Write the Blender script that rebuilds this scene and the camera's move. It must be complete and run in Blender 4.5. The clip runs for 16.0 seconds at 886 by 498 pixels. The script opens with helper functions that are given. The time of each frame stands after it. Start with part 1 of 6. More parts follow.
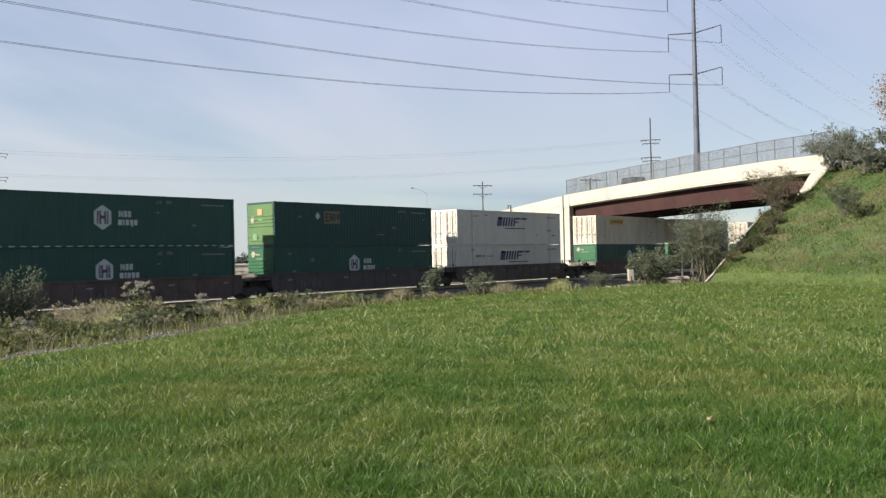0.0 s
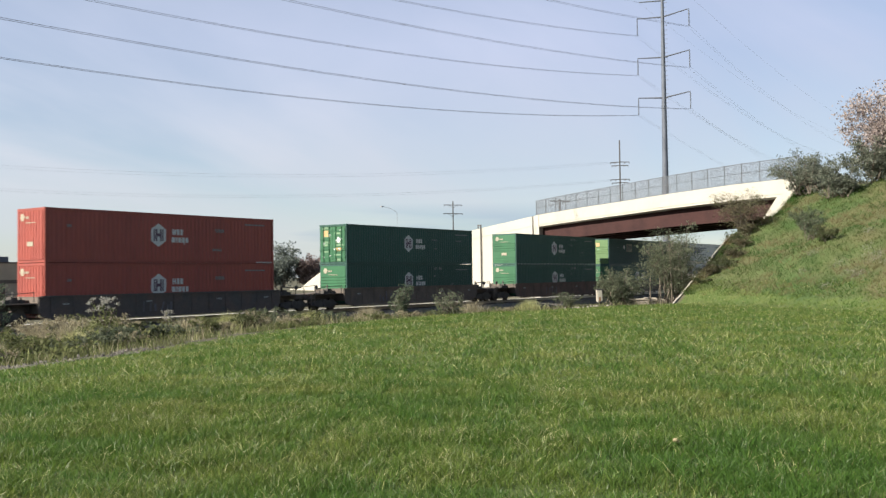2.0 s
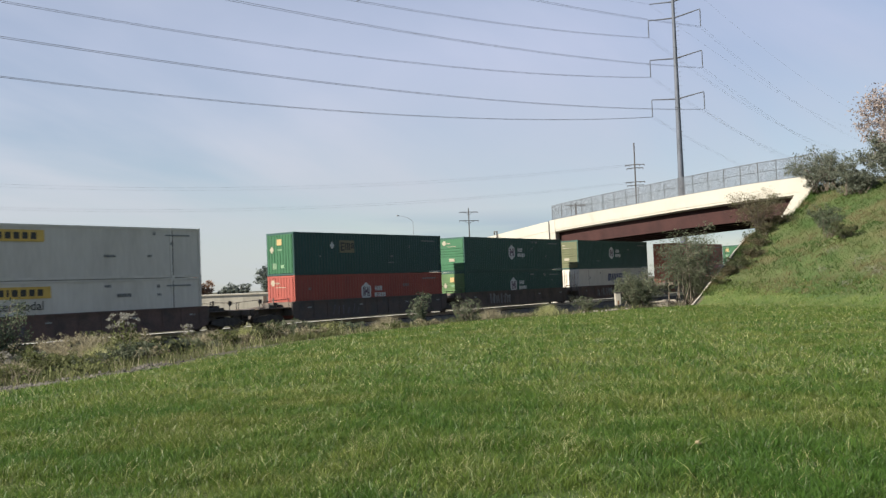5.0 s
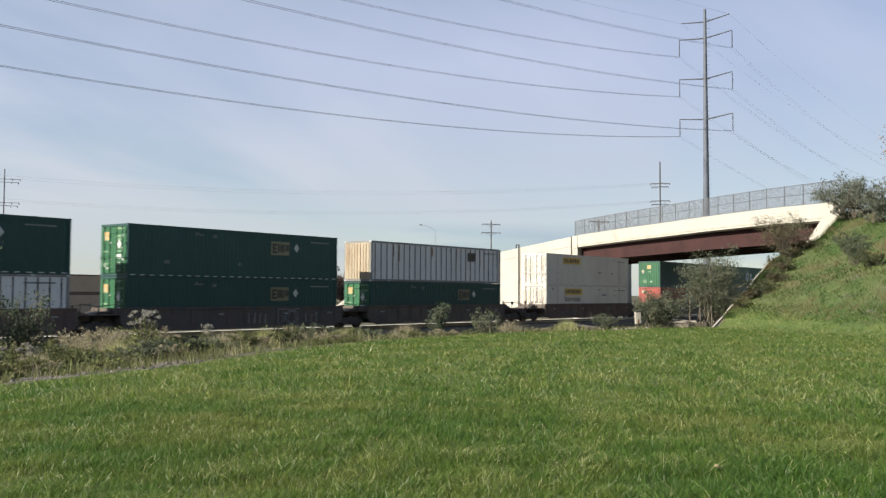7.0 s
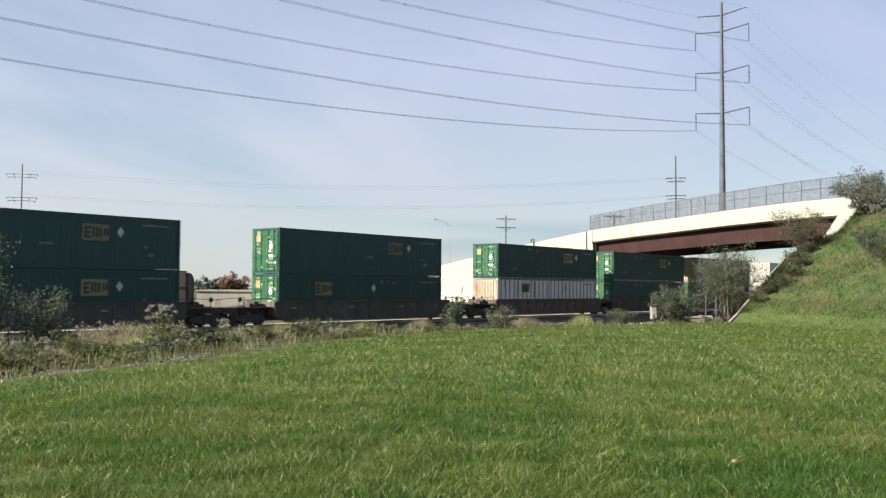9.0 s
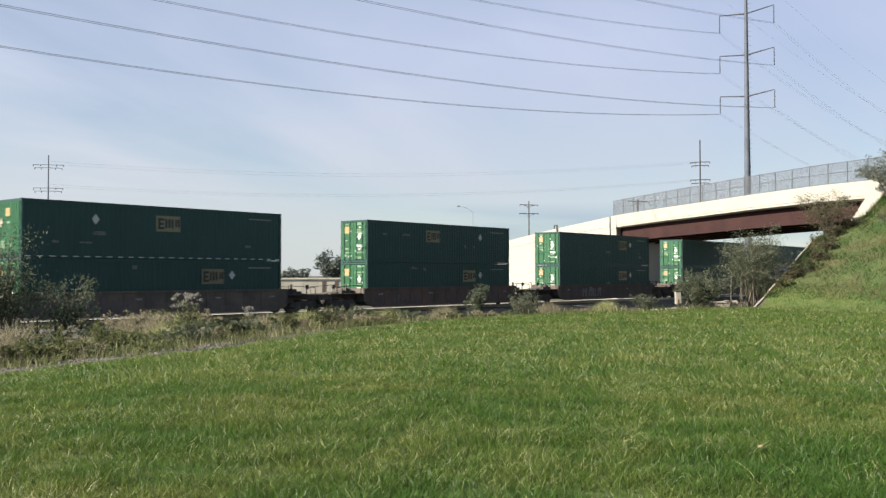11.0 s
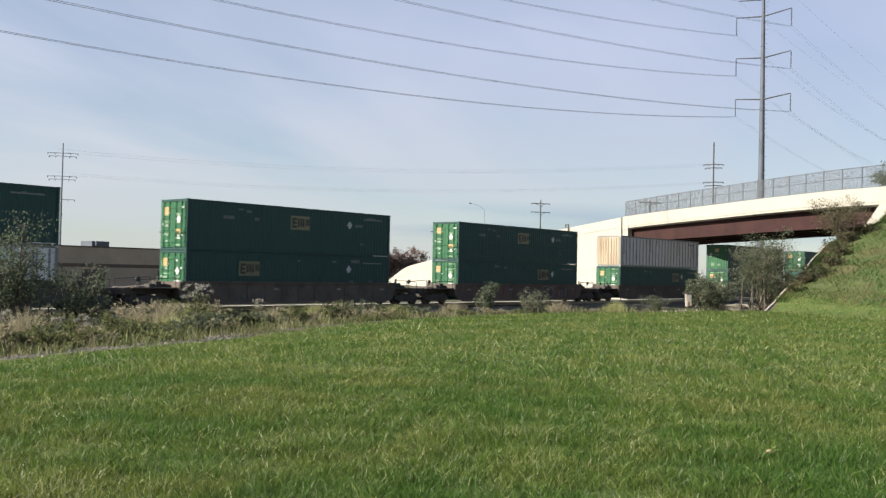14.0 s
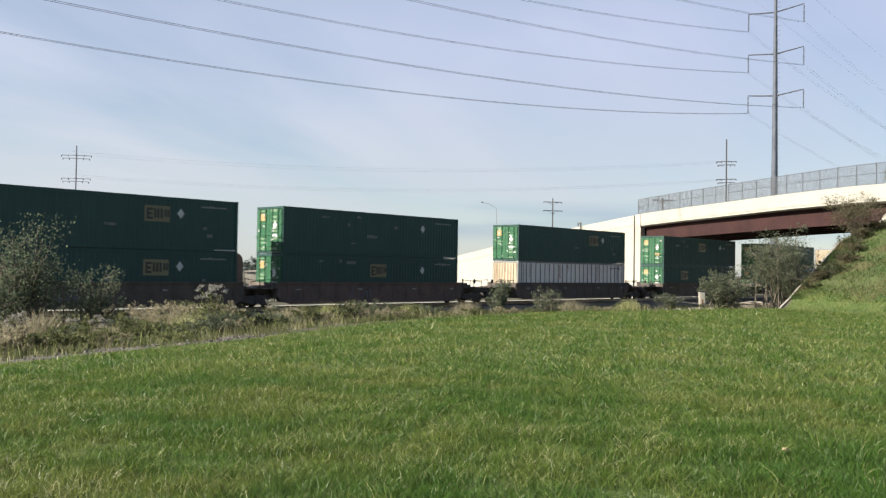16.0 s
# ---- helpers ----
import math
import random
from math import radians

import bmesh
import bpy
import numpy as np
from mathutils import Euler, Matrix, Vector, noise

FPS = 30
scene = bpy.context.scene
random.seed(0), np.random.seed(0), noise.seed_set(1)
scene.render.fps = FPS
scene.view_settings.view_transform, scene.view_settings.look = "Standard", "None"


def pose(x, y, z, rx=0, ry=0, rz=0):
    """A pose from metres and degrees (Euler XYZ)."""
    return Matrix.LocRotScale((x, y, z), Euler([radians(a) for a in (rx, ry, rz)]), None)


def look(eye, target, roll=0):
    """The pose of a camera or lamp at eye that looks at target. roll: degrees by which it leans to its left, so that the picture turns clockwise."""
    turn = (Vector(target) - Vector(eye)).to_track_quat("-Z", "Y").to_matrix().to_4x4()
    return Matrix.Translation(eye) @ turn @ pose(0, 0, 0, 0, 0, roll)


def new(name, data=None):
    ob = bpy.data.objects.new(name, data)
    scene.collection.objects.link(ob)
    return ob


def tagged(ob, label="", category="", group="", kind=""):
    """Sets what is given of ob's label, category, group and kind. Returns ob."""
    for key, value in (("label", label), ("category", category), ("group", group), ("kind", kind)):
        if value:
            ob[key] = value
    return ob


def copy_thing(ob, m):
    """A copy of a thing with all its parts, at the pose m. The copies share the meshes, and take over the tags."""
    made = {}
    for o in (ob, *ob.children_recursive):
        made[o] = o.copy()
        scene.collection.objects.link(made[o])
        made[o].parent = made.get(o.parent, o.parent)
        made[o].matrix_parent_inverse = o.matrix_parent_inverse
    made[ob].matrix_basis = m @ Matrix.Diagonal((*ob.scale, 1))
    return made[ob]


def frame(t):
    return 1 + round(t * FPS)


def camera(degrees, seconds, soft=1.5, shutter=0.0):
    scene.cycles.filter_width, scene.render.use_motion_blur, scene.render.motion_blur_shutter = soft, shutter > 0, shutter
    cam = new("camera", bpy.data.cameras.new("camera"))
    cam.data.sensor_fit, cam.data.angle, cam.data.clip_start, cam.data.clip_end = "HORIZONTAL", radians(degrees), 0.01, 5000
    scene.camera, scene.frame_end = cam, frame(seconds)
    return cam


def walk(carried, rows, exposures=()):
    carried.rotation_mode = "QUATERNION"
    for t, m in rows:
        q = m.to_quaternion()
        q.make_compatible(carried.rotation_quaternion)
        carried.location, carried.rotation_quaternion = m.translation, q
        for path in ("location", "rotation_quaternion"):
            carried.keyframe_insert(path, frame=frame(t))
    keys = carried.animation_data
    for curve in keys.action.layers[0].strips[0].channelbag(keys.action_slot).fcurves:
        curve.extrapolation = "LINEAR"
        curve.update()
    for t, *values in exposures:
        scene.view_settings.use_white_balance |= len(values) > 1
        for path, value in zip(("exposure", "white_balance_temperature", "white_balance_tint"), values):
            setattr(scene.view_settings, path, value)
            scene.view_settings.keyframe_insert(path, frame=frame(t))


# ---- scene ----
# The world: x along the track (the train goes towards +x), y across it, z up from the rail head.
EYE = (0.0, 0.0, 2.35)
# seconds, heading, tilt, lean, and how far the holder has swayed sideways
PATH = [
    (0.0, -52.27, 0.48, 1.32, 0.038),
    (0.5, -53.12, 0.52, 0.51, 0.039),
    (1.0, -53.88, 0.65, 0.31, 0.040),
    (1.5, -54.03, 0.92, 0.50, 0.041),
    (2.0, -54.13, 1.62, 0.70, 0.043),
    (2.5, -53.87, 2.05, 0.91, 0.044),
    (3.0, -53.36, 2.16, 1.55, 0.045),
    (3.5, -53.08, 2.14, 1.93, 0.050),
    (4.0, -52.89, 2.27, 2.37, 0.055),
    (6.3, -53.56, 1.99, 1.18, 0.050),
    (6.5, -53.21, 2.22, 0.66, 0.045),
    (7.0, -51.86, 2.78, -0.30, 0.016),
    (7.5, -50.66, 2.50, -0.69, -0.002),
    (8.0, -50.16, 1.88, -0.78, -0.002),
    (8.5, -50.78, 2.16, -0.71, -0.003),
    (9.0, -50.96, 2.45, -0.35, -0.003),
    (9.2, -50.51, 2.44, -0.28, -0.004),
    (11.5, -49.52, 1.46, -0.01, -0.006),
    (12.0, -50.38, 1.18, -0.68, -0.006),
    (12.5, -50.69, 1.54, -1.13, -0.008),
    (13.0, -49.54, 2.04, -1.17, -0.009),
    (13.5, -48.98, 1.87, -1.46, -0.011),
    (14.0, -48.91, 1.42, -1.26, -0.013),
    (14.5, -48.66, 1.08, -0.88, -0.015),
    (15.0, -48.44, 1.31, -0.70, -0.017),
    (15.5, -47.86, 1.50, -0.76, -0.018),
    (16.0, -48.15, 1.36, -0.89, -0.020),]
cam = camera(50.8, 16.0, soft=1.38, shutter=0.12)
walk(cam, [(t, pose(EYE[0] + s * math.cos(radians(y)), EYE[1] + s * math.sin(radians(y)), EYE[2], 90 + p, r, y)) for t, y, p, r, s in PATH],
     exposures=[(0.0, 1.29), (1.0, 1.36), (2.0, 1.38), (3.0, 1.32), (3.5, 1.25), (6.5, 1.20), (7.0, 1.26), (8.0, 1.39), (9.0, 1.36), (12.5, 1.34), (14.0, 1.29), (16.0, 1.36)])

# ---- sky and sun ----
SUN_ELEV, SUN_SIDE = 31.0, 25.0   # degrees up; degrees off the track, on its far side
to_sun = Vector((-math.cos(radians(SUN_SIDE)) * math.cos(radians(SUN_ELEV)),
                 math.sin(radians(SUN_SIDE)) * math.cos(radians(SUN_ELEV)),
                 math.sin(radians(SUN_ELEV))))
sun_data = bpy.data.lights.new("sun", "SUN")
sun_data.energy, sun_data.angle, sun_data.color = 4.8, radians(0.6), (1.0, 0.92, 0.78)
sun = new("sun", sun_data)
sun.matrix_world = look((-60, 30, 60), Vector((-60, 30, 60)) - to_sun)

world = bpy.data.worlds.new("sky")
scene.world = world
world.use_nodes = True
wn, wl = world.node_tree.nodes, world.node_tree.links
wn.clear()


def wnode(kind, **values):
    n = wn.new(kind)
    for k, v in values.items():
        n.inputs[k].default_value = v
    return n


sky = wn.new("ShaderNodeTexSky")
sky.sky_type, sky.sun_disc = "NISHITA", False
sky.sun_elevation = radians(SUN_ELEV)
sky.sun_rotation = math.atan2(to_sun.x, to_sun.y)
sky.air_density, sky.dust_density, sky.ozone_density = 1.0, 0.4, 2.5
coord = wn.new("ShaderNodeTexCoord")
# high thin cloud: the direction is laid out on a flat layer so that streaks close up towards the horizon
sep = wn.new("ShaderNodeSeparateXYZ")
wl.new(coord.outputs["Generated"], sep.inputs[0])
lift = wn.new("ShaderNodeMath")
lift.operation = "ADD"
lift.inputs[1].default_value = 0.22
wl.new(sep.outputs["Z"], lift.inputs[0])
flat = wn.new("ShaderNodeCombineXYZ")
for axis in ("X", "Y"):
    d = wn.new("ShaderNodeMath")
    d.operation = "DIVIDE"
    wl.new(sep.outputs[axis], d.inputs[0])
    wl.new(lift.outputs[0], d.inputs[1])
    wl.new(d.outputs[0], flat.inputs[axis])
turn = wn.new("ShaderNodeMapping")
turn.inputs["Rotation"].default_value = (0, 0, radians(38))
turn.inputs["Scale"].default_value = (0.55, 1.15, 1)
wl.new(flat.outputs[0], turn.inputs["Vector"])
big = wnode("ShaderNodeTexNoise", Scale=0.80, Detail=7.0, Roughness=0.50, Distortion=0.5)
wl.new(turn.outputs[0], big.inputs["Vector"])
ramp = wn.new("ShaderNodeValToRGB")
ramp.color_ramp.elements[0].position, ramp.color_ramp.elements[1].position = 0.37, 0.63
ramp.color_ramp.elements[0].color, ramp.color_ramp.elements[1].color = (0.40, 0.40, 0.40, 1), (0.97, 0.97, 0.97, 1)
wl.new(big.outputs["Fac"], ramp.inputs[0])
cloud = wn.new("ShaderNodeMix")
cloud.data_type = "RGBA"
low = wn.new("ShaderNodeMapRange")
low.inputs["From Min"].default_value, low.inputs["From Max"].default_value = 0.02, 0.24
wl.new(sep.outputs["Z"], low.inputs["Value"])
tint = wn.new("ShaderNodeMix")
tint.data_type = "RGBA"
tint.inputs["A"].default_value, tint.inputs["B"].default_value = (5.05, 5.42, 5.58, 1), (5.85, 6.15, 7.4, 1)
wl.new(low.outputs["Result"], tint.inputs["Factor"])
# cloud is dimmer and bluer on the side away from the sun
away = wn.new("ShaderNodeMapRange")
away.interpolation_type = "SMOOTHSTEP"
away.inputs["From Min"].default_value, away.inputs["From Max"].default_value = 0.35, 1.05
wl.new(sep.outputs["X"], away.inputs["Value"])
rise = wn.new("ShaderNodeMapRange")
rise.inputs["From Min"].default_value, rise.inputs["From Max"].default_value = 0.04, 0.22
wl.new(sep.outputs["Z"], rise.inputs["Value"])
dim = wn.new("ShaderNodeMath")
dim.operation = "MULTIPLY"
wl.new(away.outputs["Result"], dim.inputs[0])
wl.new(rise.outputs["Result"], dim.inputs[1])
shade = wn.new("ShaderNodeMix")
shade.data_type, shade.blend_type = "RGBA", "MULTIPLY"
shade.inputs["B"].default_value = (0.78, 0.82, 0.90, 1)
wl.new(dim.outputs[0], shade.inputs["Factor"])
wl.new(tint.outputs["Result"], shade.inputs["A"])
# a thin grey bank of cloud low over the horizon
squash = wn.new("ShaderNodeMapping")
squash.inputs["Scale"].default_value = (2.6, 2.6, 30)
wl.new(coord.outputs["Generated"], squash.inputs["Vector"])
bank = wnode("ShaderNodeTexNoise", Scale=1.0, Detail=4.0, Roughness=0.5)
wl.new(squash.outputs[0], bank.inputs["Vector"])
band = wn.new("ShaderNodeValToRGB")
band.color_ramp.elements[0].position, band.color_ramp.elements[1].position = 0.030, 0.078
band.color_ramp.elements[0].color = band.color_ramp.elements[1].color = (0, 0, 0, 1)
for at in (0.042, 0.062):
    band.color_ramp.elements.new(at).color = (1, 1, 1, 1)
wl.new(sep.outputs["Z"], band.inputs[0])
edge = wn.new("ShaderNodeMapRange")
edge.inputs["From Min"].default_value, edge.inputs["From Max"].default_value = 0.50, 0.62
# the bank thickens towards +x, placed to fit the camera's view
thick = wn.new("ShaderNodeMapRange")
thick.inputs["From Min"].default_value, thick.inputs["From Max"].default_value = 0.66, 0.82
thick.inputs["To Min"].default_value, thick.inputs["To Max"].default_value = -0.12, 0.30
wl.new(sep.outputs["X"], thick.inputs["Value"])
heap = wn.new("ShaderNodeMath")
wl.new(bank.outputs["Fac"], heap.inputs[0])
wl.new(thick.outputs["Result"], heap.inputs[1])
wl.new(heap.outputs[0], edge.inputs["Value"])
both = wn.new("ShaderNodeMath")
both.operation = "MULTIPLY"
wl.new(band.outputs["Color"], both.inputs[0])
wl.new(edge.outputs["Result"], both.inputs[1])
grey = wn.new("ShaderNodeMix")
grey.data_type = "RGBA"
grey.inputs["B"].default_value = (3.5, 4.2, 5.2, 1)
wl.new(both.outputs[0], grey.inputs["Factor"])
wl.new(shade.outputs["Result"], grey.inputs["A"])
wl.new(grey.outputs["Result"], cloud.inputs["B"])
# the veil thins out overhead, where the sight line through it is short
veil = wn.new("ShaderNodeMapRange")
veil.inputs["From Min"].default_value, veil.inputs["From Max"].default_value = 0.24, 0.60
veil.inputs["To Min"].default_value, veil.inputs["To Max"].default_value = 1.0, 0.12
wl.new(sep.outputs["Z"], veil.inputs["Value"])
thin = wn.new("ShaderNodeMath")
thin.operation = "MULTIPLY"
wl.new(ramp.outputs["Color"], thin.inputs[0])
wl.new(veil.outputs["Result"], thin.inputs[1])
# unseen cloud behind the camera is thinned, lowering fill light on near sides
side = wn.new("ShaderNodeMapRange")
side.inputs["From Min"].default_value, side.inputs["From Max"].default_value = -0.45, 0.25
side.inputs["To Min"].default_value, side.inputs["To Max"].default_value = 0.70, 1.0
wl.new(sep.outputs["Y"], side.inputs["Value"])
cover = wn.new("ShaderNodeMath")
cover.operation = "MULTIPLY"
wl.new(thin.outputs[0], cover.inputs[0])
wl.new(side.outputs["Result"], cover.inputs[1])
wl.new(cover.outputs[0], cloud.inputs["Factor"])
wl.new(sky.outputs[0], cloud.inputs["A"])
back = wnode("ShaderNodeBackground", Strength=0.05)
wl.new(cloud.outputs["Result"], back.inputs["Color"])
out = wn.new("ShaderNodeOutputWorld")
wl.new(back.outputs[0], out.inputs["Surface"])


# ---- materials ----
def material(name, color, rough=0.7, metal=0.0, vary=0.15, scale=3.0, color2=None, bump=0.0, bump_scale=None, streak=None,
             per_object=0.0, per_island=0.0, translucent=0.0, spec=0.5):
    """A painted or natural surface: base colour varied at two scales, with stains, streaks and relief."""
    m = bpy.data.materials.new(name)
    m.use_nodes = True
    n, l = m.node_tree.nodes, m.node_tree.links
    p = n["Principled BSDF"]
    p.inputs["Roughness"].default_value, p.inputs["Metallic"].default_value = rough, metal
    p.inputs["Specular IOR Level"].default_value = spec
    c = n.new("ShaderNodeTexCoord")
    mp = n.new("ShaderNodeMapping")
    if streak:
        mp.inputs["Scale"].default_value = streak
    l.new(c.outputs["Object"], mp.inputs["Vector"])
    fine = n.new("ShaderNodeTexNoise")
    fine.inputs["Scale"].default_value, fine.inputs["Detail"].default_value = scale * 6, 4
    wide = n.new("ShaderNodeTexNoise")
    wide.inputs["Scale"].default_value, wide.inputs["Detail"].default_value, wide.inputs["Roughness"].default_value = scale, 6, 0.6
    l.new(mp.outputs[0], fine.inputs["Vector"])
    l.new(mp.outputs[0], wide.inputs["Vector"])
    mix = n.new("ShaderNodeMix")
    mix.data_type = "RGBA"
    a = Vector(color)
    b = Vector(color2) if color2 else a * (1 - 2 * vary)
    mix.inputs["A"].default_value, mix.inputs["B"].default_value = (*a, 1), (*b, 1)
    r = n.new("ShaderNodeValToRGB")
    r.color_ramp.elements[0].position, r.color_ramp.elements[1].position = 0.38, 0.68
    l.new(wide.outputs["Fac"], r.inputs[0])
    l.new(r.outputs[0], mix.inputs["Factor"])
    hsv = n.new("ShaderNodeHueSaturation")
    l.new(mix.outputs["Result"], hsv.inputs["Color"])
    val = n.new("ShaderNodeMapRange")
    val.inputs["To Min"].default_value, val.inputs["To Max"].default_value = 1 - vary, 1 + vary
    l.new(fine.outputs["Fac"], val.inputs["Value"])
    last = val.outputs["Result"]
    for amount, node, socket in ((per_object, "ShaderNodeObjectInfo", "Random"), (per_island, "ShaderNodeNewGeometry", "Random Per Island")):
        if amount:
            g = n.new(node)
            mr = n.new("ShaderNodeMapRange")
            mr.inputs["To Min"].default_value, mr.inputs["To Max"].default_value = 1 - amount, 1 + amount
            l.new(g.outputs[socket], mr.inputs["Value"])
            mul = n.new("ShaderNodeMath")
            mul.operation = "MULTIPLY"
            l.new(last, mul.inputs[0])
            l.new(mr.outputs[0], mul.inputs[1])
            last = mul.outputs[0]
    l.new(last, hsv.inputs["Value"])
    l.new(hsv.outputs[0], p.inputs["Base Color"])
    if bump:
        bm = n.new("ShaderNodeBump")
        bm.inputs["Strength"].default_value, bm.inputs["Distance"].default_value = bump, 0.05
        bn = n.new("ShaderNodeTexNoise")
        bn.inputs["Scale"].default_value, bn.inputs["Detail"].default_value = bump_scale or scale * 8, 5
        l.new(c.outputs["Object"], bn.inputs["Vector"])
        l.new(bn.outputs["Fac"], bm.inputs["Height"])
        l.new(bm.outputs[0], p.inputs["Normal"])
    if translucent:
        t = n.new("ShaderNodeBsdfTranslucent")
        l.new(hsv.outputs[0], t.inputs["Color"])
        ms = n.new("ShaderNodeMixShader")
        ms.inputs[0].default_value = translucent
        l.new(p.outputs[0], ms.inputs[1])
        l.new(t.outputs[0], ms.inputs[2])
        l.new(ms.outputs[0], n["Material Output"].inputs["Surface"])
    return m


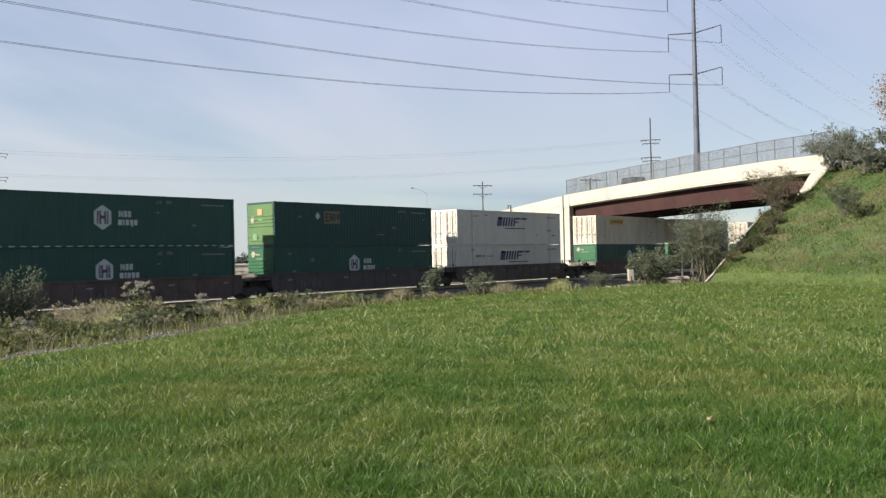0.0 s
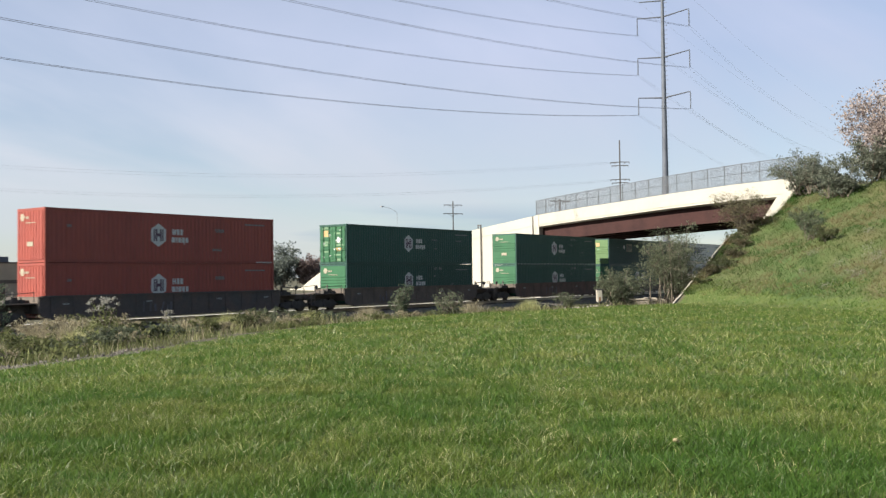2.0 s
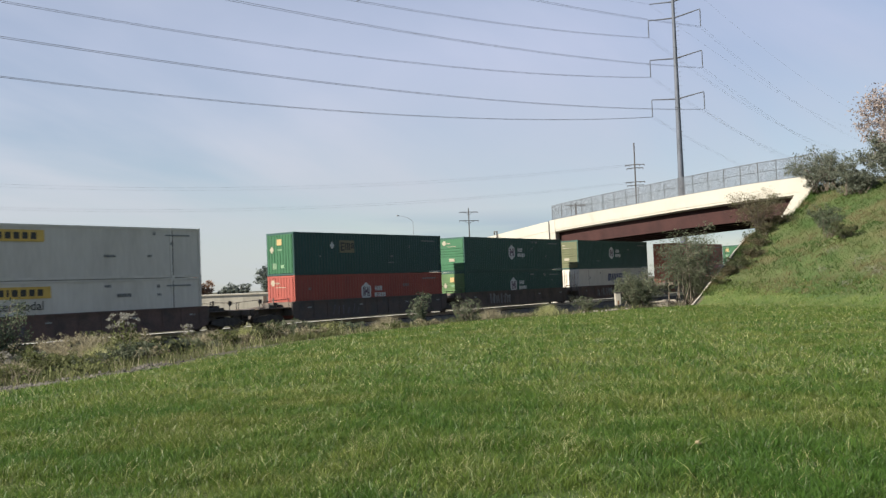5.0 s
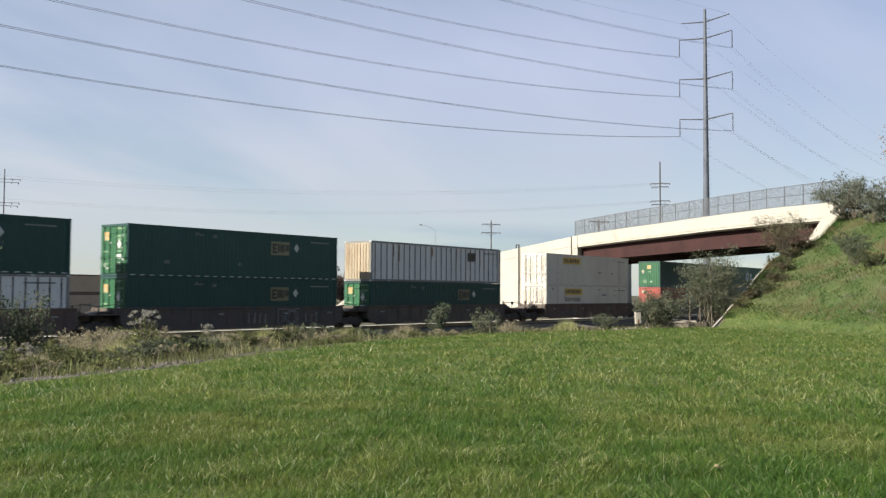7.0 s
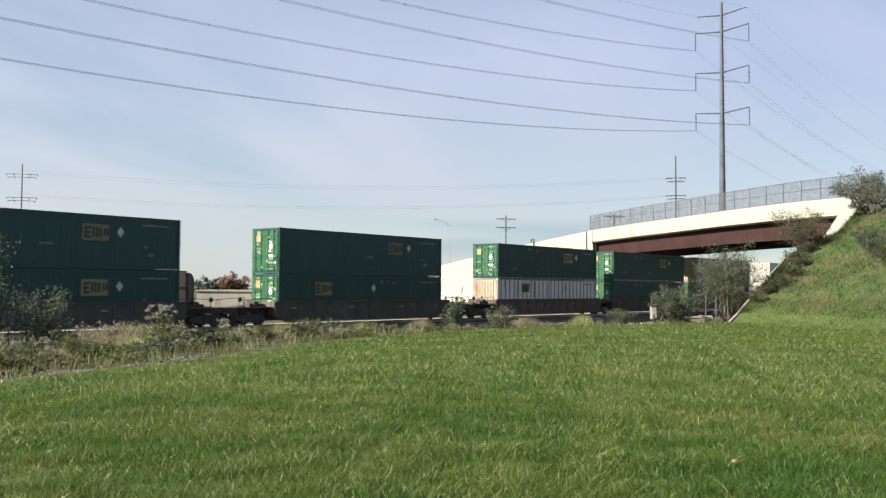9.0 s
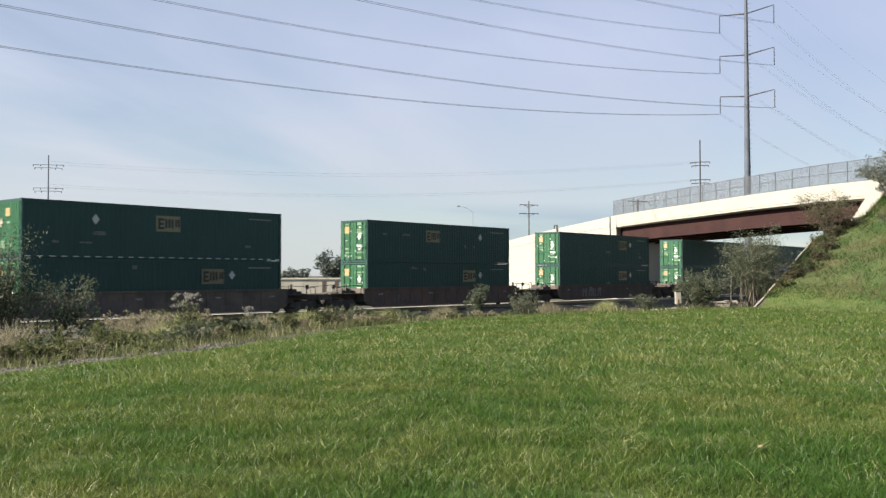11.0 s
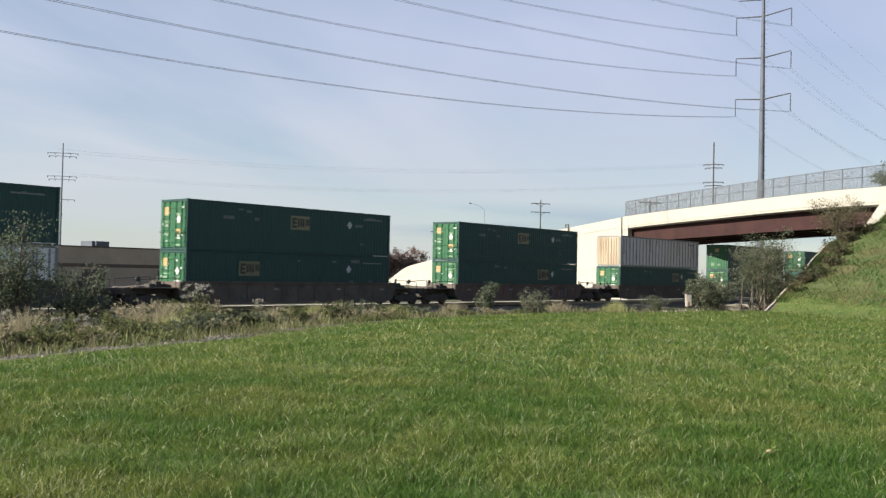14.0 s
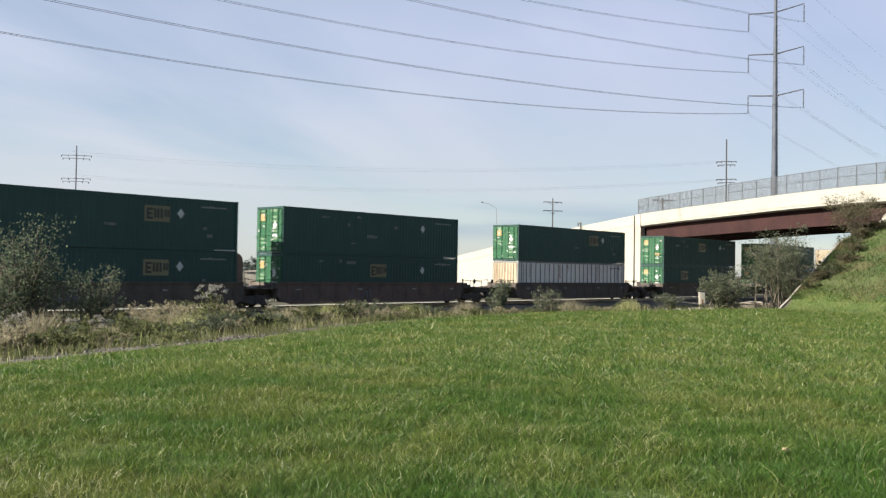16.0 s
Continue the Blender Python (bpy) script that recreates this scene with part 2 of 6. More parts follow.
PAINT = dict(rough=0.5, spec=0.35, scale=0.6, vary=0.12, streak=(1.5, 1.5, 0.35), per_object=0.08)
M = {
    "green": material("container_green", (0.019, 0.066, 0.053), color2=(0.016, 0.056, 0.046), **PAINT),
    "panel_green": material("container_dark_green", (0.017, 0.056, 0.051), color2=(0.014, 0.048, 0.044), **PAINT),
    # container green brightened, painting sunlight into the sun-facing ends
    "sunlit_end_green": material("container_sunlit_end_green", (0.022, 0.100, 0.045), color2=(0.018, 0.080, 0.038), **PAINT),
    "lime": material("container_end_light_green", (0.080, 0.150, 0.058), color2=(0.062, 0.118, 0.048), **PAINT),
    "olive": material("container_olive", (0.10, 0.11, 0.055), **PAINT),
    "red": material("container_red", (0.250, 0.058, 0.044), color2=(0.205, 0.050, 0.041), **PAINT),
    "white": material("container_white", (0.545, 0.522, 0.470), color2=(0.465, 0.440, 0.390), **PAINT),
    "cream": material("container_cream", (0.48, 0.45, 0.38), color2=(0.36, 0.335, 0.28), **PAINT),
    "silver": material("container_grey_white", (0.620, 0.615, 0.620), color2=(0.545, 0.530, 0.520), **PAINT),
    "end_cream": material("container_end_cream", (0.370, 0.335, 0.255), color2=(0.270, 0.215, 0.150), **PAINT),
    "frame_grey": material("container_frame_grey", (0.200, 0.200, 0.205), color2=(0.155, 0.150, 0.145), **PAINT),
    "seam": material("dark_seam", (0.05, 0.045, 0.04), rough=0.8, scale=2),
    "decal_white": material("white_lettering", (0.46, 0.48, 0.48), rough=0.5, vary=0.06),
    "decal_blue": material("dark_blue_lettering", (0.035, 0.045, 0.12), rough=0.5, vary=0.06),
    "decal_purple": material("purple_lettering", (0.060, 0.028, 0.058), rough=0.5, vary=0.06),
    "decal_yellow": material("yellow_panel", (0.54, 0.36, 0.075), rough=0.5, vary=0.08),
    "decal_tan": material("tan_panel", (0.180, 0.164, 0.090), rough=0.5, vary=0.10, color2=(0.142, 0.128, 0.070), per_object=0.25),
    "decal_faint": material("faint_marking", (0.17, 0.18, 0.18), rough=0.6, vary=0.15),
    "decal_end": material("faded_cream_marking", (0.27, 0.25, 0.19), rough=0.6, vary=0.1),
    "decal_ochre": material("ochre_placard", (0.36, 0.25, 0.11), rough=0.5, vary=0.10),
    # pale green for painted light on door panels, and for data plates
    "decal_lit_panel_plate": material("lit_panel_and_plate_green", (0.13, 0.22, 0.13), rough=0.6, vary=0.25, scale=4, color2=(0.07, 0.15, 0.08), per_object=0.2),
    "rust_streak": material("rust_streak", (0.26, 0.13, 0.06), rough=0.8, vary=0.3, scale=3, color2=(0.14, 0.06, 0.03)),
    "decal_black": material("black_lettering", (0.02, 0.02, 0.02), rough=0.5, vary=0.06),
    "decal_grey": material("grey_marking", (0.30, 0.33, 0.32), rough=0.6, vary=0.06),
    "galv": material("galvanised_steel", (0.42, 0.43, 0.43), rough=0.45, metal=0.6, scale=3),
    "car": material("well_car_brown", (0.105, 0.082, 0.066), rough=0.75, scale=1.2, vary=0.3, color2=(0.064, 0.053, 0.046), bump=0.15, per_object=0.25),
    "car_dark": material("well_car_black", (0.062, 0.057, 0.056), rough=0.75, scale=1.2, vary=0.3, color2=(0.088, 0.065, 0.056), bump=0.15),
    "car_red": material("well_car_oxide", (0.118, 0.074, 0.062), rough=0.75, scale=1.2, vary=0.3, color2=(0.068, 0.051, 0.046), bump=0.15),
    "truck": material("bogie_dark_steel", (0.058, 0.052, 0.048), rough=0.7, scale=2, vary=0.3),
    "wheel": material("wheel_steel", (0.075, 0.06, 0.05), rough=0.5, metal=0.6, scale=4),
    "graffiti": material("graffiti_paint", (0.190, 0.190, 0.185), rough=0.6, scale=2, vary=0.4, color2=(0.11, 0.105, 0.11)),
    "graffiti_dull": material("worn_graffiti_paint", (0.095, 0.098, 0.11), rough=0.6, scale=2, vary=0.4, color2=(0.08, 0.07, 0.08)),
    "rail": material("rail_steel", (0.30, 0.28, 0.26), rough=0.3, metal=0.9, scale=3),
    "tie": material("wooden_tie", (0.075, 0.06, 0.048), rough=0.9, scale=3, vary=0.3, per_object=0.2),
    "ballast": material("ballast_stone", (0.165, 0.152, 0.132), rough=0.95, scale=6, vary=0.45, bump=1.0, bump_scale=14),
    "gravel": material("pale_gravel", (0.118, 0.108, 0.084), rough=0.95, scale=3.4, vary=0.45, color2=(0.048, 0.046, 0.026), bump=0.9, bump_scale=25),
    "concrete": material("pale_concrete", (0.350, 0.335, 0.296), rough=0.85, scale=0.25, vary=0.06, color2=(0.326, 0.311, 0.272), bump=0.05),
    "old_concrete": material("weathered_concrete", (0.300, 0.280, 0.245), rough=0.9, scale=0.8, vary=0.2, color2=(0.170, 0.152, 0.130), bump=0.2),
    "rust": material("weathering_steel", (0.040, 0.018, 0.017), rough=0.8, scale=0.5, vary=0.2, color2=(0.027, 0.013, 0.013), spec=0.2),
    "lane": material("sunlit_ground_pale", (0.52, 0.50, 0.47), rough=0.95, scale=2, vary=0.2, color2=(0.42, 0.40, 0.37), bump=0.3),
    "asphalt": material("asphalt", (0.06, 0.06, 0.06), rough=0.9, scale=4, vary=0.2),
    "lawn": material("lawn_soil", (0.058, 0.091, 0.016), rough=0.95, scale=0.45, vary=0.4, color2=(0.092, 0.110, 0.027), bump=0.8, bump_scale=30),
    "fence": material("dull_zinc_wire", (0.105, 0.112, 0.125), rough=0.6, metal=0.2, scale=3),
    "pole": material("galvanised_pole", (0.085, 0.099, 0.128), rough=0.6, metal=0.1, scale=1),
    "arm_steel": material("dark_arm_steel", (0.040, 0.046, 0.058), rough=0.7, scale=1),
    "wood": material("wooden_pole", (0.050, 0.047, 0.048), rough=0.85, scale=2, vary=0.25),
    "lamp_grey": material("grey_lamp_steel", (0.200, 0.205, 0.215), rough=0.6, metal=0.1, scale=1),
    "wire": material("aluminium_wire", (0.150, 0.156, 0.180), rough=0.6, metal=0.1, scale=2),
    # the same wire, paled so the onward spans look faint against the sky
    "far_wire": material("paled_far_wire", (0.520, 0.530, 0.580), rough=0.6, metal=0.1, scale=2),
    "insulator": material("insulator", (0.10, 0.11, 0.13), rough=0.4, scale=3),
    "beige": material("beige_panel", (0.36, 0.29, 0.215), rough=0.8, scale=0.4, vary=0.08),
    "stone": material("tan_stone", (0.270, 0.205, 0.130), rough=0.85, scale=20, vary=0.2, bump=0.3),
    "brown_band": material("brown_band", (0.105, 0.078, 0.060), rough=0.8, scale=0.6, vary=0.1),
    "dark_glass": material("dark_window", (0.03, 0.035, 0.04), rough=0.15, scale=2, vary=0.05),
    "weathered_wood": material("weathered_wood", (0.42, 0.38, 0.32), rough=0.9, scale=4, vary=0.25, streak=(0.4, 4, 4), per_object=0.25),
    "bark": material("bark", (0.150, 0.125, 0.100), rough=0.95, scale=6, vary=0.3),
    "car_paint": material("dark_car_paint", (0.03, 0.032, 0.036), rough=0.25, scale=1, vary=0.05),
}


# ---- building blocks ----
def box(bm, x0, x1, y0, y1, z0, z1):
    v = [bm.verts.new(p) for p in ((x0, y0, z0), (x1, y0, z0), (x1, y1, z0), (x0, y1, z0), (x0, y0, z1), (x1, y0, z1), (x1, y1, z1), (x0, y1, z1))]
    for f in ((0, 3, 2, 1), (4, 5, 6, 7), (0, 1, 5, 4), (1, 2, 6, 5), (2, 3, 7, 6), (3, 0, 4, 7)):
        bm.faces.new([v[i] for i in f])
    return v


def boxes(*many):
    bm = bmesh.new()
    for b in many:
        box(bm, *b)
    return bm


def rod(bm, a, b, r0, r1=None, n=8):
    """A tapered round bar from a to b, closed at both ends."""
    a, b = Vector(a), Vector(b)
    r1 = r0 if r1 is None else r1
    q = (b - a).to_track_quat("Z", "Y")
    rings = []
    for p, r in ((a, r0), (b, r1)):
        rings.append([bm.verts.new(p + q @ Vector((r * math.cos(2 * math.pi * i / n), r * math.sin(2 * math.pi * i / n), 0))) for i in range(n)])
    for i in range(n):
        bm.faces.new((rings[0][i], rings[0][(i + 1) % n], rings[1][(i + 1) % n], rings[1][i]))
    bm.faces.new(rings[0][::-1])
    bm.faces.new(rings[1])


def tube(bm, pts, r, n=4):
    """One closed round bar along a line of points."""
    pts = [Vector(p) for p in pts]
    rings = []
    for i, p in enumerate(pts):
        q = (pts[min(i + 1, len(pts) - 1)] - pts[max(i - 1, 0)]).to_track_quat("Z", "Y")
        rings.append([bm.verts.new(p + q @ Vector((r * math.cos(2 * math.pi * k / n), r * math.sin(2 * math.pi * k / n), 0))) for k in range(n)])
    for a, b in zip(rings, rings[1:]):
        for k in range(n):
            bm.faces.new((a[k], a[(k + 1) % n], b[(k + 1) % n], b[k]))
    bm.faces.new(rings[0][::-1])
    bm.faces.new(rings[-1])


def prism(bm, outline, y0, y1, axis="y"):
    """A closed outline of (u, v) pushed from y0 to y1 along an axis."""
    def at(u, v, w):
        return {"y": (u, w, v), "x": (w, u, v), "z": (u, v, w)}[axis]
    a = [bm.verts.new(at(u, v, y0)) for u, v in outline]
    b = [bm.verts.new(at(u, v, y1)) for u, v in outline]
    n = len(outline)
    for i in range(n):
        bm.faces.new((a[i], a[(i + 1) % n], b[(i + 1) % n], b[i]))
    bm.faces.new(a[::-1])
    bm.faces.new(b)


def part(name, bm, mat, parent=None, label="", smooth=False):
    me = bpy.data.meshes.new(name)
    bmesh.ops.recalc_face_normals(bm, faces=bm.faces[:])
    bm.to_mesh(me)
    bm.free()
    me.materials.append(M[mat] if isinstance(mat, str) else mat)
    if smooth:
        for f in me.polygons:
            f.use_smooth = True
    ob = new(name, me)
    ob.parent = parent
    if label:
        ob["label"] = label
    return ob


def twin(ob, x=0.0, y=0.0, z=0.0, rz=0.0, parent=None):
    """Another object on the same mesh, at a place in the parent's space, with its sub-parts."""
    made = copy_thing(ob, pose(x, y, z, 0, 0, rz))
    made.parent = parent or ob.parent
    return made


def raw_part(name, verts, faces, mat, parent=None, label="", smooth=False):
    me = bpy.data.meshes.new(name)
    me.from_pydata(verts, [], faces)
    me.materials.append(M[mat] if isinstance(mat, str) else mat)
    if smooth:
        for f in me.polygons:
            f.use_smooth = True
    ob = new(name, me)
    ob.parent = parent
    if label:
        ob["label"] = label
    return ob


# ---- the ground ----
TRACK_Y = 46.23          # middle of the track
FASCIA_Y, FASCIA_X, SKEW = 39.84, 91.80, 0.55   # the bridge's near face crosses the track askew


WING = np.array([(60.53, 24.35), (64.60, 24.42), (67.63, 24.54), (71.01, 24.63), (72.83, 24.67), (73.78, 23.75), (74.56, 22.85), (75.78, 21.97), (80.11, 21.90), (84.00, 21.74)])


def wing_y(x):
    """The bank's edge on the side of the track."""
    return np.interp(x, WING[:, 0], WING[:, 1])


def fascia_x(y):
    return FASCIA_X + SKEW * (y - FASCIA_Y)


EDGE = np.array([(-300, -90), (-40, -2), (0, 14.4), (8.6, 18.0), (14.9, 20.6), (21.4, 24.2), (30, 27.3), (39, 28.2), (49, 27.6), (56, 27.0), (60, 24.6), (75, 24.2), (400, 24.2)])


def smooth(a, b, v):
    k = np.clip((v - a) / (b - a), 0, 1)
    return k * k * (3 - 2 * k)


def height(x, y):
    """The lie of the land: a lawn that falls off to the railway, and the road's embankment."""
    x, y = np.asarray(x, float), np.asarray(y, float)
    d = y - np.interp(x, EDGE[:, 0], EDGE[:, 1])
    lawn = 0.78 - 0.30 * smooth(4, 34, np.hypot(x, y)) - 0.26 * smooth(36, 56, np.hypot(x, y)) + 0.03 * np.sin(x * 0.31 + 1) * np.sin(y * 0.27)
    k = smooth(26, 42, x)
    z = lawn + (-0.55 - lawn) * smooth(-1.5 + 2.7 * k, 15.0 - 8.0 * k, d) - 0.12 * smooth(-8.0, 0.5, d) * (1 - k) - 0.06 * smooth(0.0, 0.6, d) * k
    bank = 9.28 - 0.40 * (fascia_x(y) - x)
    bank = np.minimum(bank, 9.45 + 0.02 * np.sin(x))
    bank = bank + 0.22 * np.sin(x * 0.55 + y * 0.21) * smooth(0.3, 3, bank) * smooth(0, 6, 9 - bank) + 0.12 * np.sin(y * 0.83 + x * 0.3)* smooth(0.3, 3, bank)* smooth(0, 6, 9 - bank)
    far_slope = 9.45 - 0.45 * (x - fascia_x(y) - 14.7)
    bank = np.minimum(bank, np.maximum(far_slope, -0.6))
    off = x - fascia_x(y)
    bed = np.interp(y, PROFILE[:, 0], PROFILE[:, 1]) - 1.13
    bank = np.where((off > 0.26) & (off < 14.46), np.minimum(bank, bed), bank)
    bank = np.where(y < wing_y(x), bank, -5)
    w = 0.7 - 0.5 * smooth(-2.5, -0.4, y - wing_y(x))      # the foot is sharper along the wing wall
    k = np.clip(0.5 + 0.5 * (bank - z) / w, 0, 1)
    return z + (bank - z) * k + 0.7 * w * k * (1 - k) * (y < wing_y(x))


def build_ground():
    xs = np.concatenate([[-4000, -1500, -600, -300, -150, -80, -50, -35], np.arange(-25, 4, 1.0), np.arange(4, 64, 0.7), np.arange(64, 125, 1.0), [128, 132, 140, 160, 200, 260, 400, 700, 1500, 4500]])
    ys = np.concatenate([[-4000, -1500, -700, -350, -200, -120, -80, -50], np.arange(-35, -2, 1.5), np.arange(-2, 27.5, 0.7), [27.6, 27.96, 28.02, 28.5], np.arange(29, 42, 1.0), [43, 45, 47, 50, 54, 60, 75, 100, 140, 200, 300, 500, 1000, 2000, 4500]])
    gx, gy = np.meshgrid(xs, ys)
    gy = gy + (wing_y(gx) - 28.0) * np.clip(1 - np.abs(gy - 28.0) / 12, 0, 1)
    gz = height(gx, gy)
    verts = np.stack([gx, gy, gz], -1).reshape(-1, 3)
    nx, ny = len(xs), len(ys)
    faces, kinds = [], []
    for j in range(ny - 1):
        for i in range(nx - 1):
            a = j * nx + i
            faces.append((a, a + 1, a + nx + 1, a + nx))
            cx, cy = (xs[i] + xs[i + 1]) / 2, (ys[j] + ys[j + 1]) / 2
            d = cy - np.interp(cx, EDGE[:, 0], EDGE[:, 1])
            if cy > 28 and cx > 55 or d > 3.0:
                kinds.append(1)
            elif cy < 28 and height(cx, min(cy - 3.2, 21.0)) > 1.5:
                kinds.append(2)
            else:
                kinds.append(0)
    ob = raw_part("ground", verts.tolist(), faces, "lawn", smooth=True)
    ob.data.materials.append(material("rough_ground", (0.070, 0.062, 0.034), rough=0.95, scale=0.5, vary=0.4, color2=(0.040, 0.042, 0.019), bump=0.8, bump_scale=9))
    ob.data.materials.append(material("bank_grass", (0.036, 0.069, 0.013), rough=0.95, scale=0.16, vary=0.35, color2=(0.086, 0.079, 0.033), bump=0.8, bump_scale=9))
    ob.data.polygons.foreach_set("material_index", kinds)
    tagged(ob, "mown green lawn falling away to a railway and rising to a grassy bank", "ground", kind="structure")


def build_path():
    """The pale gravel strip along the lawn's edge."""
    verts, faces = [], []
    n = 60
    for i in range(n + 1):
        x = -22 + 37.5 * i / n
        e = float(np.interp(x, EDGE[:, 0], EDGE[:, 1]))
        wob = 0.25 * math.sin(x * 1.3) + 0.15 * math.sin(x * 3.1)
        thin = (1 - 0.8 * min(1, max(0, (x - 9) / 8))) * (0.42 + 0.2 * math.sin(x * 2.3 + 1) + 0.16 * math.sin(x * 5.9))
        for k, off in enumerate((0.15 + wob * 0.3, 0.2 + 1.2 * thin, 0.3 + (1.7 + 1.8 * wob) * thin)):
            y = e + off
            verts.append((x, y, float(height(x, y)) + (0.03 if k == 1 else -0.02)))
        if i:
            a = 3 * (i - 1)
            faces += [(a, a + 3, a + 4, a + 1), (a + 1, a + 4, a + 5, a + 2)]
    ob = raw_part("gravel_path", verts, faces, "gravel", smooth=True)
    tagged(ob, "narrow strip of pale gravel beside the lawn", "path", kind="structure")


def build_path_stones():
    rng = np.random.default_rng(21)
    verts, faces = [], []
    for _ in range(520):
        x = 6 + 11.5 * rng.uniform() ** 0.8
        y = float(np.interp(x, EDGE[:, 0], EDGE[:, 1])) + rng.normal(1.0, 0.5)
        r = rng.uniform(0.015, 0.05) * (1.7 if rng.uniform() < 0.08 else 1.0)
        c = np.array([x, y, float(height(x, y)) + 0.02])
        k = len(verts)
        p = np.array([(1, 0, 0), (0.3, 0.9, 0), (-0.8, 0.6, 0), (-0.8, -0.6, 0), (0.3, -0.9, 0), (0.1, 0.1, 0.8), (0, 0, -0.6)]) * r * rng.uniform(0.7, 1.3, (7, 1)) + c
        verts += p.tolist()
        faces += [(k + i, k + (i + 1) % 5, k + 5) for i in range(5)] + [(k + (i + 1) % 5, k + i, k + 6) for i in range(5)]
    ob = raw_part("path_stones", verts, faces, "ballast")
    tagged(ob, "loose grey stones along the lawn's edge", "stones", kind="stuff")


def build_track():
    bm = bmesh.new()
    prism(bm, [(TRACK_Y - 4.4, -0.75), (TRACK_Y - 2.2, -0.22), (TRACK_Y + 2.2, -0.22), (TRACK_Y + 4.4, -0.75)], -140, 420, "x")
    bed = part("ballast_bed", bm, "ballast")
    tagged(bed, "grey crushed-stone ballast bed under the track", "railway bed", kind="structure")
    # bright narrow strip added to paint the sunlit ground seen under the cars
    lane = part("service_lane", boxes((-140, 420, TRACK_Y + 4.6, TRACK_Y + 7.0, -0.9, -0.28)), "lane")
    tagged(lane, "pale strip added for sunlit ground beyond the track", "lane", kind="structure")
    for side in (-0.7525, 0.7525):
        bm = bmesh.new()
        y = TRACK_Y + side
        prism(bm, [(y - 0.07, -0.18), (y + 0.07, -0.18), (y + 0.07, -0.165), (y + 0.012, -0.15), (y + 0.012, -0.045), (y + 0.037, -0.035), (y + 0.037, 0),
                   (y - 0.037, 0), (y - 0.037, -0.035), (y - 0.012, -0.045), (y - 0.012, -0.15), (y - 0.07, -0.165)], -140, 420, "x")
        r = part("rail", bm, "rail")
        tagged(r, "worn steel rail with a polished head", "rail", "rails of the track", kind="structure")
    proto = None
    holder = new("tie_row")
    tagged(holder, "dark wooden ties laid in grey ballast", "railway ties", kind="structure")
    x = 20.0
    while x < 150:
        if proto is None:
            bm = boxes((-0.115, 0.115, -1.3, 1.3, -0.30, -0.185))
            proto = part("tie", bm, "tie", holder)
            proto.location = (x, TRACK_Y, 0)
        else:
            o = new("tie", proto.data)
            o.parent, o.location = holder, (x, TRACK_Y, 0)
        x += 0.54


# ---- containers ----
CL, CW, CH = 16.15, 2.59, 2.89     # 53-foot container


def corrugated(length, z0, z1, pitch, depth, flat=0.45):
    """A ribbed sheet in the plane y = 0, ribs standing out towards -y."""
    xs = [(-length / 2, 0.0)]
    n = int(length / pitch)
    p = length / n
    for i in range(n):
        a = -length / 2 + i * p
        xs += [(a + p * flat * 0.5, 0), (a + p * (0.5 - flat * 0.12), -depth), (a + p * (0.5 + flat * 0.5), -depth), (a + p * 0.96, 0)]
    xs.append((length / 2, 0))
    verts = [(x, y, z0) for x, y in xs] + [(x, y, z1) for x, y in xs]
    m = len(xs)
    return verts, [(i, i + 1, i + 1 + m, i + m) for i in range(m - 1)]


def bars(bm, x, z, widths, hgt, y, gap=0.05, slant=0.0, thick=0.004):
    """A row of plain upright bars that stands for lettering."""
    for w in widths:
        v = box(bm, x, x + w, y - thick, y, z, z + hgt)
        if slant:
            for q in v:
                q.co.x += (q.co.z - z) * slant
        x += w + gap
    return x


def hexagon(bm, x, z, r, y, thick=0.004):
    prism(bm, [(x + r * 0.87 * math.cos(math.radians(30 + 60 * i)) , z + r * math.sin(math.radians(30 + 60 * i))) for i in range(6)], y - thick, y, "y")


def letter_e(bm, x, z, w, h, y, s, thick=0.004):
    """A block letter E of four strokes."""
    for a, b, c, d in ((0, s, 0, h), (0, w, 0, s), (0, w * 0.85, h / 2 - s / 2, h / 2 + s / 2), (0, w, h - s, h)):
        box(bm, x + a, x + b, y - thick, y, z + c, z + d)


